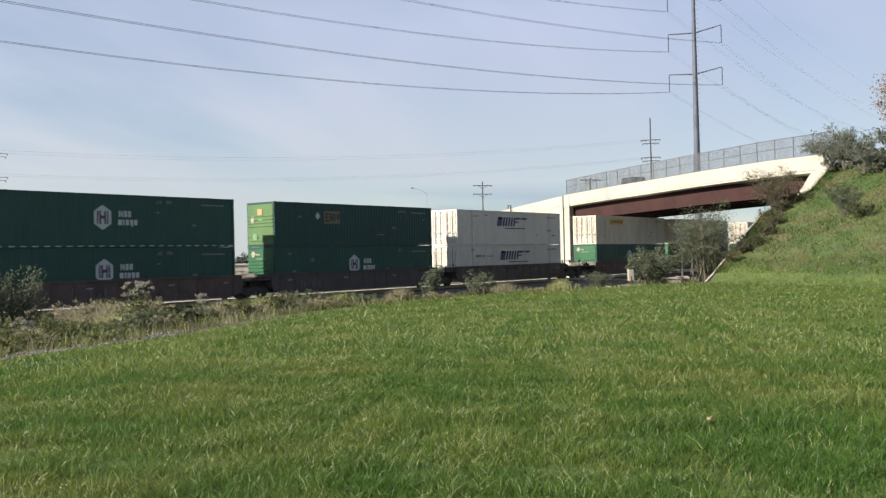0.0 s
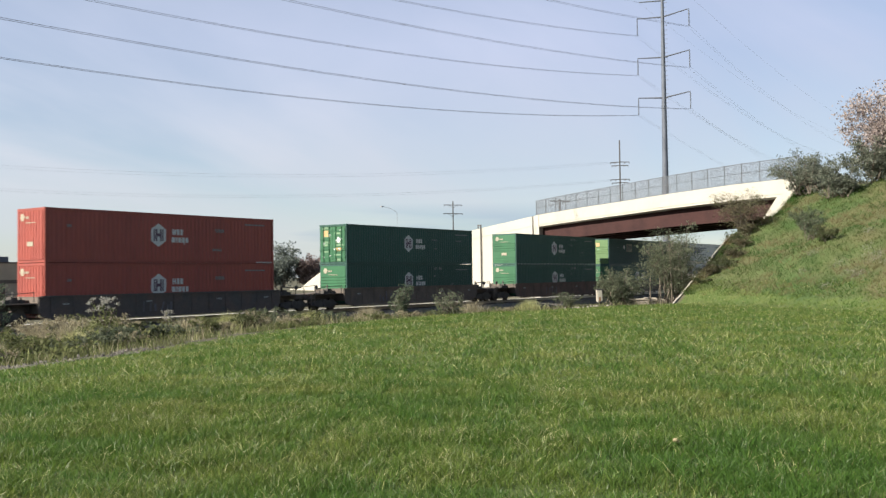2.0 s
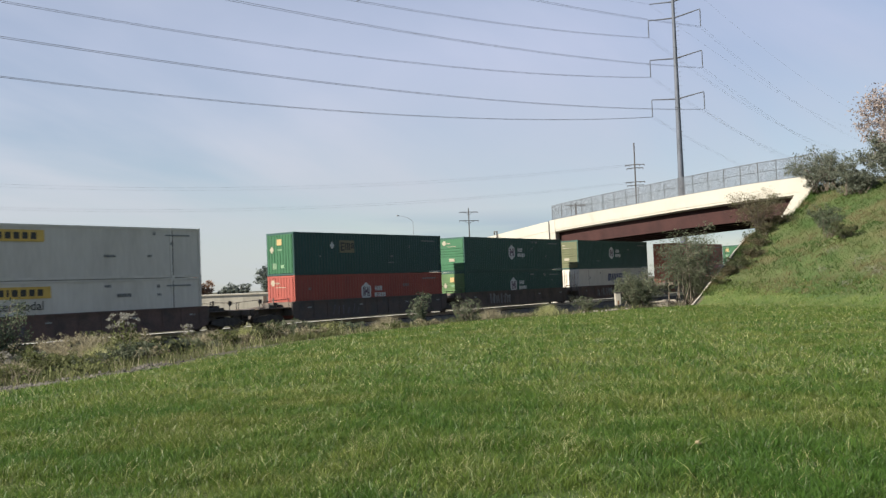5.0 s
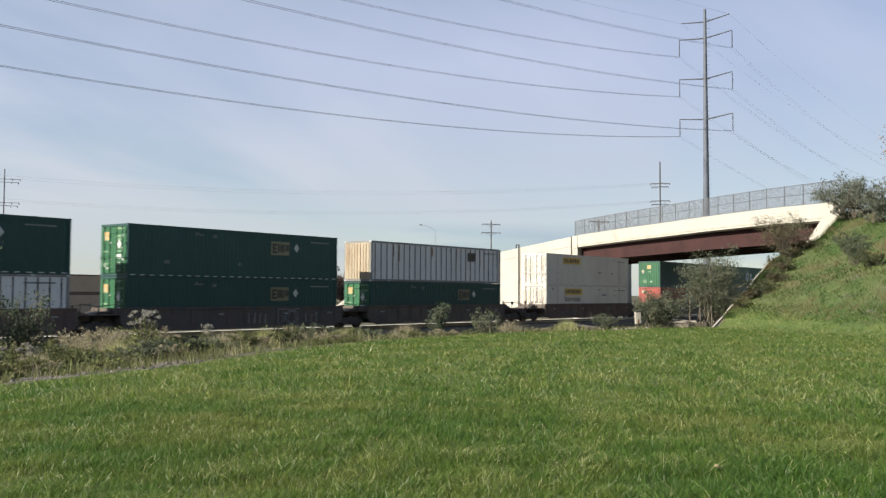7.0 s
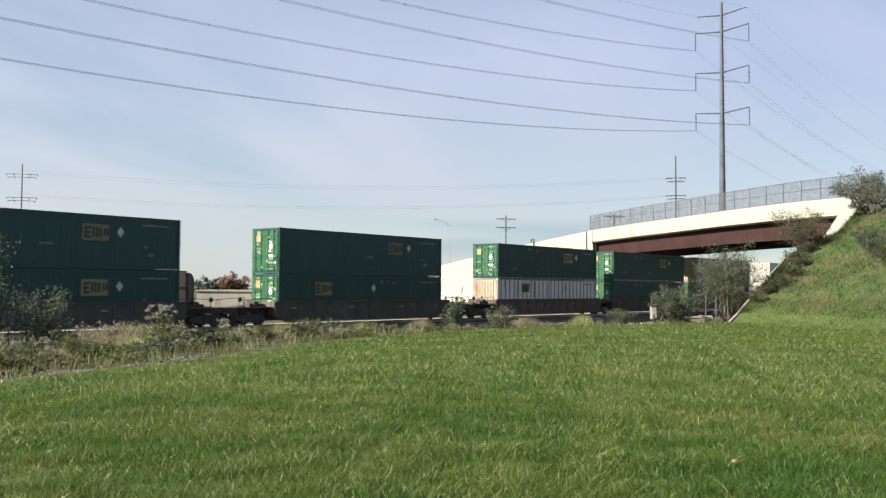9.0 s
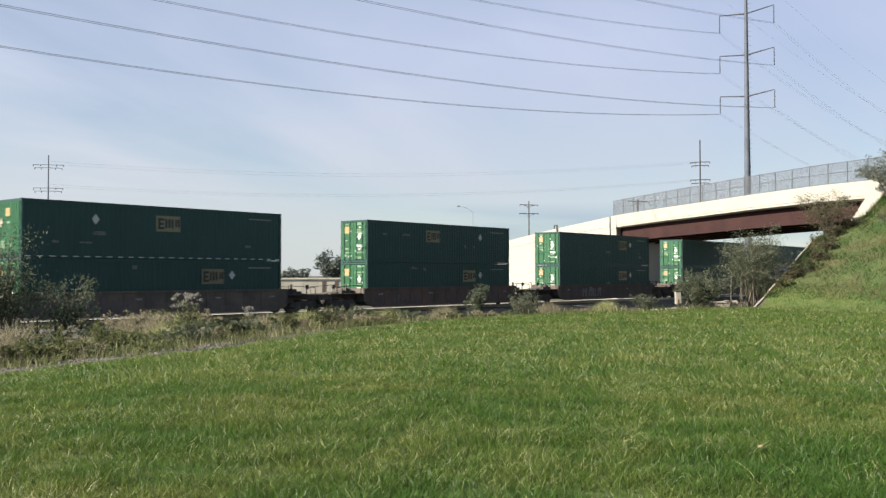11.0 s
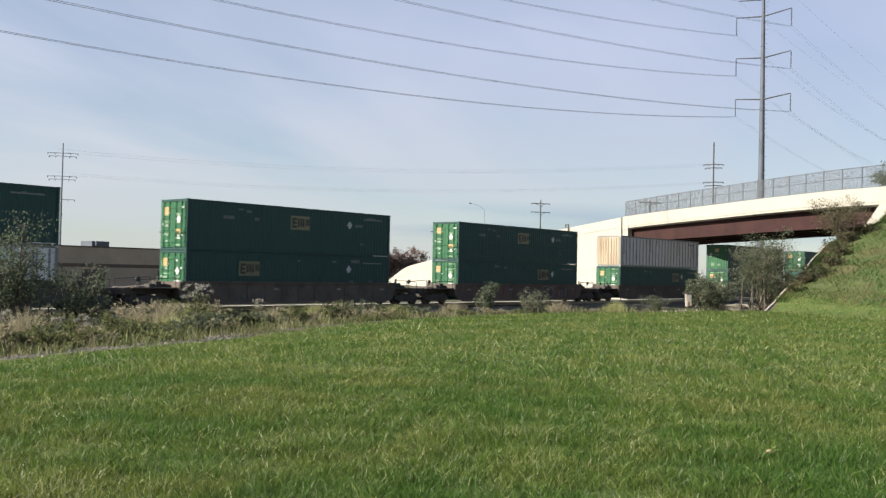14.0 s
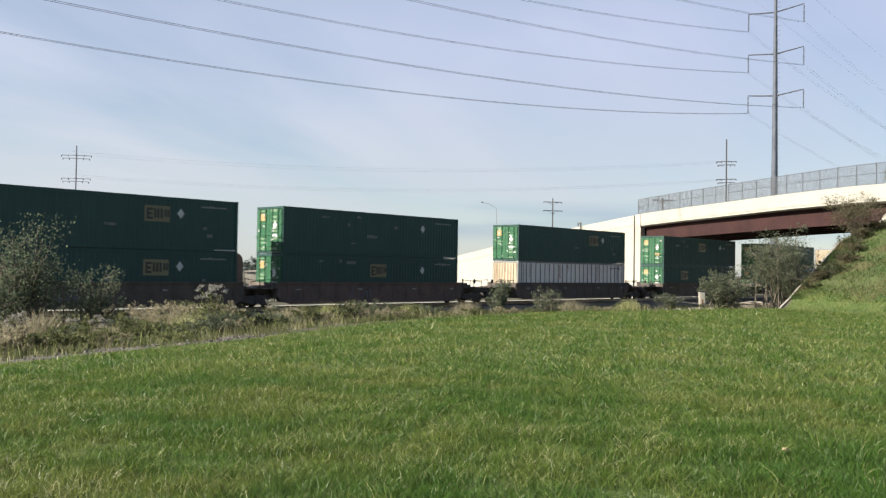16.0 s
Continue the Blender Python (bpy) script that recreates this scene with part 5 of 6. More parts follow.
def build_lot_lamp():
    lamp = new("lot_lamp")
    tagged(lamp, "slim dark car-park lamp post with twin heads", "lamp post")
    bm = bmesh.new()
    rod(bm, (0, 0, -0.7), (0, 0, 8.9), 0.09, 0.06, n=8)
    part("post", bm, "wood", lamp)
    for s in (-1, 1):
        part("lamp_head", boxes((*sorted((s * 0.06, s * 0.85)), -0.15, 0.15, 8.75, 8.9)), "wood", lamp)
    lamp.matrix_basis = pose(112.2, 99.5, 0, 0, 0, -50)
    sign = new("road_marker")
    tagged(sign, "slim dark hooked post standing against the ramp wall", "marker post")
    bm = bmesh.new()
    rod(bm, (0, 0, -9.0), (0, 0, 1.0), 0.10, n=8)
    part("post", bm, "truck", sign)
    part("arm", boxes((-0.06, 0.06, -0.08, 0.50, 0.94, 1.08)), "truck", sign)
    part("tab", boxes((-0.055, 0.055, 0.38, 0.495, 0.55, 0.94)), "truck", sign)
    sign.location = (fascia_x(72.5) - 0.22, 72.5, road_top(72.5) - 0.6)


# ---- far side of the railway ----
def build_far_side():
    shed = new("warehouse")
    tagged(shed, "long low beige warehouse with a brown band", "warehouse")
    part("wall", boxes((-20, 81.5, 114, 150, -0.6, 4.55)), "beige", shed)
    part("band", boxes((-20, 81.5, 113.95, 113.997, 2.0, 2.45)), "brown_band", shed, "brown band")
    part("coping", boxes((-20.1, 81.6, 113.9, 150.1, 4.55, 4.72)), "brown_band", shed)
    for x in (52, 60, 71):
        part("door", boxes((x, x + 3.2, 113.94, 113.998, -0.6, 1.7)), "brown_band", shed, "brown loading door")
    bm = bmesh.new()
    prism(bm, [(81.6, -0.6), (81.6, 4.5), (82.1, 4.35), (82.5, 3.9), (82.65, 3.2), (82.65, -0.6)], 113.6, 118, "y")
    part("end_canopy", bm, "brown_band", shed, "dark rounded canopy")
    unit = new("rooftop_unit")
    tagged(unit, "grey rooftop air handler on the warehouse", "air handler")
    part("cabinet", boxes((63.4, 65.9, 118, 121, 4.724, 5.5)), "pole", unit)
    part("hood", boxes((63.8, 64.8, 117.6, 118, 4.9, 5.5)), "pole", unit)
    low = new("low_building")
    tagged(low, "low cream industrial building with a flat roof and dock doors", "building")
    part("wall", boxes((0, 19.3, 0, 24, -0.8, 1.75)), "cream", low)
    part("roof", boxes((-0.15, 19.45, -0.15, 24.15, 1.75, 1.95)), "cream", low)
    for x in (15.6, 17.6):
        part("dock_door", boxes((x, x + 0.5, -0.06, -0.003, -0.8, 1.5)), "brown_band", low, "narrow dark door")
    low.matrix_basis = pose(88.6, 121.1, 0, 0, 0, -39.9)


# ---- plants ----
def leaf_material(name, a, b, translucent=0.5, scale=0.8, rough=0.65, spec=0.2, island=0.4):
    return material(name, a, rough=rough, color2=b, scale=scale, vary=0.25, per_island=island, translucent=translucent, spec=spec)


LEAF = {
    "grey": leaf_material("grey_green_leaf", (0.112, 0.134, 0.084), (0.160, 0.172, 0.116), 0.58, 0.8, 0.6, 0.25),
    "ash": leaf_material("ash_green_leaf", (0.138, 0.158, 0.120), (0.188, 0.200, 0.160), 0.58, 0.8, 0.6, 0.25),
    "bush": leaf_material("bush_leaf", (0.094, 0.124, 0.076), (0.138, 0.156, 0.102), 0.58, 0.8, 0.6, 0.25),
    "pink": leaf_material("pale_autumn_leaf", (0.360, 0.305, 0.290), (0.280, 0.235, 0.215)),
    "brown": leaf_material("browning_leaf", (0.118, 0.102, 0.062), (0.088, 0.098, 0.052)),
    # leaf colours paled and greyed, painting distance haze onto the far trees
    "far_orange": leaf_material("hazed_orange_leaf", (0.245, 0.155, 0.110), (0.200, 0.135, 0.105)),
    "far_red": leaf_material("hazed_russet_leaf", (0.235, 0.175, 0.160), (0.195, 0.155, 0.145)),
    "far_green": leaf_material("hazed_green_leaf", (0.125, 0.150, 0.132), (0.145, 0.165, 0.150)),
    "dark": leaf_material("dark_leaf", (0.074, 0.090, 0.040), (0.098, 0.104, 0.056)),
    "straw": leaf_material("dry_weed", (0.325, 0.296, 0.205), (0.232, 0.205, 0.138)),
    "weed": leaf_material("green_weed", (0.106, 0.128, 0.050), (0.155, 0.154, 0.074), 0.58),
    "seed": leaf_material("pale_seed_head", (0.304, 0.297, 0.264), (0.218, 0.205, 0.172)),
    "grass": leaf_material("grass_blade", (0.076, 0.136, 0.021), (0.156, 0.182, 0.046), 0.50, 0.55, 0.40, 0.32, 0.42),
    "lush": leaf_material("lush_grass_blade", (0.058, 0.122, 0.021), (0.092, 0.150, 0.032), 0.50, 0.6, 0.40, 0.32, 0.35),
    "bank": leaf_material("bank_blade", (0.033, 0.086, 0.015), (0.074, 0.090, 0.027), 0.30, 0.3, 0.65, 0.2, 0.25),
    "bank_dry": leaf_material("dry_bank_blade", (0.150, 0.118, 0.064), (0.096, 0.092, 0.038), 0.30, 0.3, 0.65, 0.2, 0.25),
    "tip": leaf_material("pale_grass_blade", (0.290, 0.310, 0.130), (0.400, 0.390, 0.210), 0.45, 0.8, 0.40, 0.35),
}


def leaf_cloud(name, points, size, mat, parent, rng, long=1.6):
    """Many small two-sided leaves, each a folded diamond, about the given points."""
    n = len(points)
    d = rng.normal(size=(n, 3))
    d /= np.linalg.norm(d, axis=1)[:, None]
    e = rng.normal(size=(n, 3))
    e -= d * (e * d).sum(1)[:, None]
    e /= np.linalg.norm(e, axis=1)[:, None]
    s = size * rng.uniform(0.6, 1.4, (n, 1))
    p = np.asarray(points)
    verts = np.stack([p - d * s * long / 2, p + e * s * 0.5, p + d * s * long / 2, p - e * s * 0.5], 1).reshape(-1, 3)
    faces = (np.arange(n)[:, None] * 4 + np.arange(4)[None]).tolist()
    return raw_part(name, verts.tolist(), faces, LEAF[mat], parent)


def shrub(name, words, cat, x, y, tall, wide, mat, leaves, size, seed, stems=9, base=None, trunk=0.0, droop=0.0, group="", long=2.4):
    """Stems that fork out of one foot, leaves gathered about their ends."""
    rng = np.random.default_rng(seed)
    root = new(name)
    tagged(root, words, cat, group)
    bm = bmesh.new()
    ends = []
    for i in range(stems):
        a = 2 * math.pi * (i + rng.uniform(0, 0.7)) / stems
        r = wide / 2 * math.sqrt(rng.uniform(0.05, 1))
        h = tall * rng.uniform(0.5, 1.0) * (1 - 0.25 * (r / (wide / 2)) ** 2)
        start = Vector((rng.normal() * 0.12 * wide * (0.2 if trunk else 1), rng.normal() * 0.12 * wide * (0.2 if trunk else 1), trunk * tall))
        end = Vector((r * math.cos(a), r * math.sin(a), h))
        mid = start.lerp(end, 0.5) + Vector((0, 0, 0.12 * tall))
        w = (0.006 if trunk else 0.010) * tall + 0.006
        rod(bm, start, mid, w, w * 0.6, n=5)
        rod(bm, mid, end, w * 0.6, w * 0.2, n=5)
        for k in range(5):
            f = rng.uniform(0.12, 1)
            p = start.lerp(mid, f * 2) if f < 0.5 else mid.lerp(end, f * 2 - 1)
            q = p + Vector((rng.normal(), rng.normal(), rng.normal() * 0.5 + 0.35 - droop)) * tall * 0.13
            rod(bm, p, q, w * 0.3, w * 0.1, n=3)
            ends.append((p.lerp(q, 0.8), tall * rng.uniform(0.025, 0.065)))
        ends.append((end, tall * 0.055))
        ends.append((mid, tall * 0.06))
    if trunk:
        rod(bm, (0, 0, -0.2), (0, 0, trunk * tall + 0.05), 0.028 * tall, 0.018 * tall, n=8)
    part("woody_stem" if not trunk else "trunk", bm, "bark", root)
    centre = np.array([tuple(p) for p, s in ends])
    spread = np.array([s for p, s in ends])
    which = rng.integers(0, len(ends), leaves)
    pts = centre[which] + np.clip(rng.normal(size=(leaves, 3)), -1.7, 1.7) * spread[which][:, None] * np.array([1.15, 1.15, 0.95])
    pts[:, 2] = np.maximum(pts[:, 2], 0.03)
    leaf_cloud("foliage" if not trunk else "crown", pts, size, mat, root, rng, long)
    z = float(height(x, y)) if base is None else base
    root.location = (x, y, z - 0.05)
    return root


def grass_tuft(x, y, tall, wide, mat, n, seed, words):
    """One bunch of long stalks that lean out from a common foot."""
    rng = np.random.default_rng(seed)
    g = rng.normal(size=(n, 2)) * wide * 0.28
    p = np.stack([x + g[:, 0], y + g[:, 1], height(x + g[:, 0], y + g[:, 1]) - 0.03], 1)
    fall = 1 - 0.35 * np.clip(np.hypot(g[:, 0], g[:, 1]) / (wide * 0.5), 0, 1)
    ob = blades("grass_tuft", p, tall * fall * rng.uniform(0.55, 1.1, n), 0.010, mat, rng, words, "grass tuft", 0.42)
    tagged(ob, words, "grass tuft", "grass tufts beside the railway")


def seeded(weed, tall, wide, n, seed):
    """Fluffy pale seed heads over a tall weed."""
    rng = np.random.default_rng(seed)
    tops = rng.uniform(-1, 1, (16, 3)) * np.array([wide * 0.4, wide * 0.4, tall * 0.15]) + np.array([0, 0, tall * 0.86])
    pts = tops[rng.integers(0, 16, n)] + rng.normal(size=(n, 3)) * np.array([0.055, 0.055, 0.035])
    leaf_cloud("seed_fluff", pts, 0.045, "seed", weed, rng, 1.1)["kind"] = "stuff"


def build_plants():
    shrub("willow_shrub", "large grey-green willow shrub at the foot of the bank", "shrub", 65.3, 26.5, 6.1, 4.3, "grey", 21000, 0.052, 1, 32)
    shrub("shrub", "loose green shrub beside the track", "shrub", 61.4, 28.9, 3.2, 3.4, "grey", 7000, 0.062, 2, 20)
    shrub("sapling", "sparse brown-leaved sapling on the upper bank", "sapling", 72.9, 23.7, 3.9, 4.3, "brown", 5200, 0.050, 3, 26, trunk=0.02)
    for i, (x, y, t, w, m) in enumerate(((63.4, 23.8, 0.45, 1.7, "dark"), (64.5, 23.5, 0.7, 1.9, "brown"), (65.6, 23.1, 0.8, 2.2, "dark"), (66.7, 23.6, 0.8, 1.9, "dark"), (67.7, 22.9, 0.8, 2.2, "brown"), (68.7, 23.6, 0.9, 2.0, "dark"),
                                         (69.7, 22.9, 0.8, 2.0, "brown"), (70.6, 23.6, 1.1, 2.0, "dark"), (72.0, 23.3, 1.1, 2.2, "brown"), (73.6, 22.5, 0.8, 1.8, "brown"))):
        shrub("bramble", "dark low bramble along the wing wall" if m == "dark" else "browning bramble along the wing wall", "bramble", x, y - 0.3, t, w, m, 1700, 0.042, 300 + i, 16, group="brambles on the bank", long=3.2)
    shrub("shrub", "grey-green shrub on top of the bank by the fence", "shrub", 79.7, 20.6, 3.7, 5.0, "ash", 8600, 0.070, 4, 30)
    shrub("shrub", "grey-green shrub on top of the bank", "shrub", 76.2, 17.3, 2.7, 4.0, "ash", 6500, 0.070, 5, 24)
    shrub("shrub", "low shrub on the grassy bank", "shrub", 70.8, 18.4, 1.8, 2.4, "bush", 2000, 0.052, 6, 14)
    shrub("shrub", "low dry shrub on the grassy bank", "shrub", 67.2, 17.0, 1.7, 2.0, "bush", 1700, 0.052, 61, 12)
    shrub("autumn_tree", "slender tree with sparse pale pinkish autumn leaves", "tree", 80.0, 14.2, 8.5, 6.8, "pink", 11000, 0.104, 7, 34, trunk=0.03)
    shrub("autumn_tree", "small tree with sparse pale autumn leaves", "tree", 77.9, 10.4, 8.1, 6.4, "pink", 8500, 0.104, 17, 30, trunk=0.03)
    shrub("shrub", "tall grey-green shrub under the autumn trees", "shrub", 78.4, 14.7, 4.0, 5.5, "ash", 8500, 0.087, 62, 22)
    shrub("shrub", "small grey-green shrub on the slope", "shrub", 65.4, 15.8, 1.3, 2.0, "dark", 1900, 0.05, 63, 12)
    shrub("bush", "tall leafy green bush in the trackside weeds", "bush", 14.4, 32.6, 4.9, 3.0, "bush", 7200, 0.048, 8, 22)
    shrub("bush", "leafy green bush in the trackside weeds", "bush", 16.9, 32.3, 2.9, 2.3, "bush", 2700, 0.046, 9, 13)
    shrub("bush", "broad leafy green bush in the trackside weeds", "bush", 12.2, 32.0, 3.3, 4.0, "bush", 7000, 0.045, 18, 20)
    shrub("goldenrod", "tall leafy weed in front of the track", "weed", 39.4, 31.2, 1.95, 1.2, "bush", 800, 0.055, 10, 12, long=3.6)
    shrub("goldenrod", "spindly tall weed in front of the track", "weed", 42.3, 30.3, 1.6, 1.8, "grey", 620, 0.052, 11, 15, long=3.6)
    for x, y, t, w, n, seed in ((19.8, 29.1, 1.8, 1.0, 420, 12), (23.2, 30.0, 1.15, 0.6, 160, 13), (14.7, 28.5, 1.0, 1.5, 900, 14), (12.8, 29.6, 1.3, 1.0, 500, 15)):
        seeded(shrub("flowering_weed", "tall weed with fluffy white seed heads", "weed", x, y, t, w * 0.7, "weed", n, 0.05, seed, 11, group="flowering weeds"), t, w, int(n * 1.6), seed)
    rng = random.Random(12)
    words = {"straw": "dry straw-coloured weed clump beside the railway", "weed": "green leafy weed clump beside the railway", "grey": "grey-green weed clump beside the railway",
             "dark": "dark green leafy weed clump beside the railway", "bush": "olive green weed clump beside the railway"}
    for x, y, t, w, m in ((16.6, 28.9, 0.75, 2.0, "dark"), (17.4, 28.2, 0.65, 1.6, "weed"), (19.2, 28.4, 0.85, 1.5, "weed"), (20.5, 28.5, 0.70, 2.0, "dark"), (21.8, 28.7, 0.65, 1.6, "grey"), (26.3, 29.0, 1.0, 2.2, "dark"),
                          (13.6, 27.8, 0.75, 1.3, "grey"), (15.6, 28.0, 0.62, 1.5, "weed"), (12.0, 27.2, 0.6, 1.6, "weed"), (10.6, 27.0, 0.7, 1.6, "grey"), (29.2, 31.0, 1.0, 1.9, "grey"), (55.0, 29.6, 1.1, 1.9, "grey")):
        shrub("weed_clump", words[m], "weed", x, y, t + 0.1, w, m, 2600, 0.030, int(x * 10), 20, group="trackside weed clumps", long=4.0)
    for i in range(18):
        x = 11.5 + 14 * (i + rng.random()) / 18
        m = rng.choice(("grey", "straw", "weed", "weed"))
        shrub("weed_clump", words[m], "weed", x, 34.5 + 1.6 * rng.random(), rng.uniform(1.2, 1.6), rng.uniform(1.5, 2.1), m, 1900, 0.034, 700 + i, 16, group="trackside weed clumps", long=4.0)
    for i in range(64):
        x = 6.5 + (24 * (i + rng.random()) / 40 if i < 40 else 24 + 22 * (i - 40 + rng.random()) / 24)
        e = float(np.interp(x, EDGE[:, 0], EDGE[:, 1]))
        y = e + (3.4 if x < 22 else 2.0) + 7.0 * rng.random() ** 1.3
        m = rng.choice(("weed", "straw", "weed", "bush", "straw", "grey"))
        t = rng.uniform(0.25, 0.5) if x > 36 else rng.uniform(0.5, 0.95) if x > 24 else rng.uniform(0.55, 1.0)
        shrub("weed_clump", words[m], "weed", x, y, t, rng.uniform(1.3, 2.2), m, 1700, 0.030, 200 + i, 16, group="trackside weed clumps", long=4.0)
    for i, (x, y, t, w, m) in enumerate(((21.0, 33.2, 1.25, 1.6, "straw"), (19.7, 33.6, 1.05, 1.3, "straw"), (22.4, 33.4, 1.1, 1.3, "tip"), (13.0, 28.3, 1.35, 1.0, "straw"), (13.6, 25.4, 0.6, 0.8, "straw"),
                                         (18.2, 28.4, 0.75, 1.0, "tip"), (23.3, 29.0, 0.75, 1.3, "straw"), (24.0, 29.4, 0.7, 1.2, "straw"), (25.6, 29.4, 0.8, 1.0, "tip"), (11.4, 28.6, 1.0, 1.2, "straw"),
                                         (28.0, 30.4, 0.7, 1.2, "straw"), (32.0, 31.0, 0.7, 1.4, "tip"), (36.5, 31.2, 0.8, 1.3, "straw"), (45.5, 30.8, 0.8, 1.4, "straw"), (51.0, 30.2, 0.8, 1.4, "tip"), (62.6, 28.7, 0.9, 1.2, "straw"))):
        grass_tuft(x, y, t + 0.25, w, m, 650, 500 + i, "tuft of dry straw-coloured grass stalks" if m == "straw" else "tuft of pale green seeding grass")
    k = 0
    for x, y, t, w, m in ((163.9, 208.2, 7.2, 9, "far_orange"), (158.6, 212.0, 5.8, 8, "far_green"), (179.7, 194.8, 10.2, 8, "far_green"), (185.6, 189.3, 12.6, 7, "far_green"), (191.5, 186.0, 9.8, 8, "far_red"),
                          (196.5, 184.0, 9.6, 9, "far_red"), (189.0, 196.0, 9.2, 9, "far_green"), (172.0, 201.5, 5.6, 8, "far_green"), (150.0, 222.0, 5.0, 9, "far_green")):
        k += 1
        shrub("distant_tree", "distant tree in autumn leaf, paled for haze, beyond the yards", "tree", x, y, t, w, m, 4200, 0.32, 40 + k, 22, base=-0.6, trunk=0.03, group="distant trees")


def blades(name, pts, tall, width, mat, rng, words, cat, lean=0.35, simple=False):
    """A field of bent blades, three points high; simple ones are single slivers."""
    n = len(pts)
    a = rng.uniform(0, 2 * math.pi, n)
    side = np.stack([np.cos(a), np.sin(a), np.zeros(n)], 1)
    b = rng.uniform(0, 2 * math.pi, n)
    h = tall * rng.uniform(0.45, 1.25, n) if np.isscalar(tall) else tall
    bend = np.stack([np.cos(b), np.sin(b), np.zeros(n)], 1) * (h * lean * rng.uniform(0.2, 1.6, n))[:, None]
    w = (np.asarray(width) * rng.uniform(0.6, 1.3, n))[:, None]
    up = np.array([0, 0, 1.0])
    p = np.asarray(pts)
    mid = p + up * (h * 0.6)[:, None] + bend * 0.4
    tip = p + up * (h * 0.96)[:, None] + bend
    me = bpy.data.meshes.new(name)
    if simple:
        v = np.stack([p - side * w, p + side * w, tip], 1).reshape(-1, 3)
        me.vertices.add(3 * n)
        me.vertices.foreach_set("co", v.ravel())
        me.loops.add(3 * n)
        me.loops.foreach_set("vertex_index", np.arange(3 * n, dtype=np.int32))
        me.polygons.add(n)
        me.polygons.foreach_set("loop_start", np.arange(0, 3 * n, 3, dtype=np.int32))
        me.update(calc_edges=True)
        me.materials.append(LEAF[mat])
        ob = new(name, me)
        tagged(ob, words, cat, kind="stuff")
        return ob
    v = np.stack([p - side * w, p + side * w, mid + side * w * 0.7, mid - side * w * 0.7, tip], 1).reshape(-1, 3)
    base = np.arange(n) * 5
    me.vertices.add(5 * n)
    me.vertices.foreach_set("co", v.ravel())
    idx = np.stack([base, base + 1, base + 2, base + 3, base + 3, base + 2, base + 4], 1).ravel()
    me.loops.add(7 * n)
    me.loops.foreach_set("vertex_index", idx.astype(np.int32))
    starts = np.stack([np.arange(n) * 7, np.arange(n) * 7 + 4], 1).ravel()
    me.polygons.add(2 * n)
    me.polygons.foreach_set("loop_start", starts.astype(np.int32))
    me.update(calc_edges=True)
    me.materials.append(LEAF[mat])
    ob = new(name, me)
    tagged(ob, words, cat, kind="stuff")
    return ob


def scatter(rng, n, near, far, lo, hi, power=1.0):
    """Points on the ground between two distances and two headings (degrees from +x)."""
    r = near + (far - near) * rng.uniform(0, 1, n) ** power
    a = np.radians(rng.uniform(lo, hi, n))
    x, y = r * np.cos(a), r * np.sin(a)
    return x, y


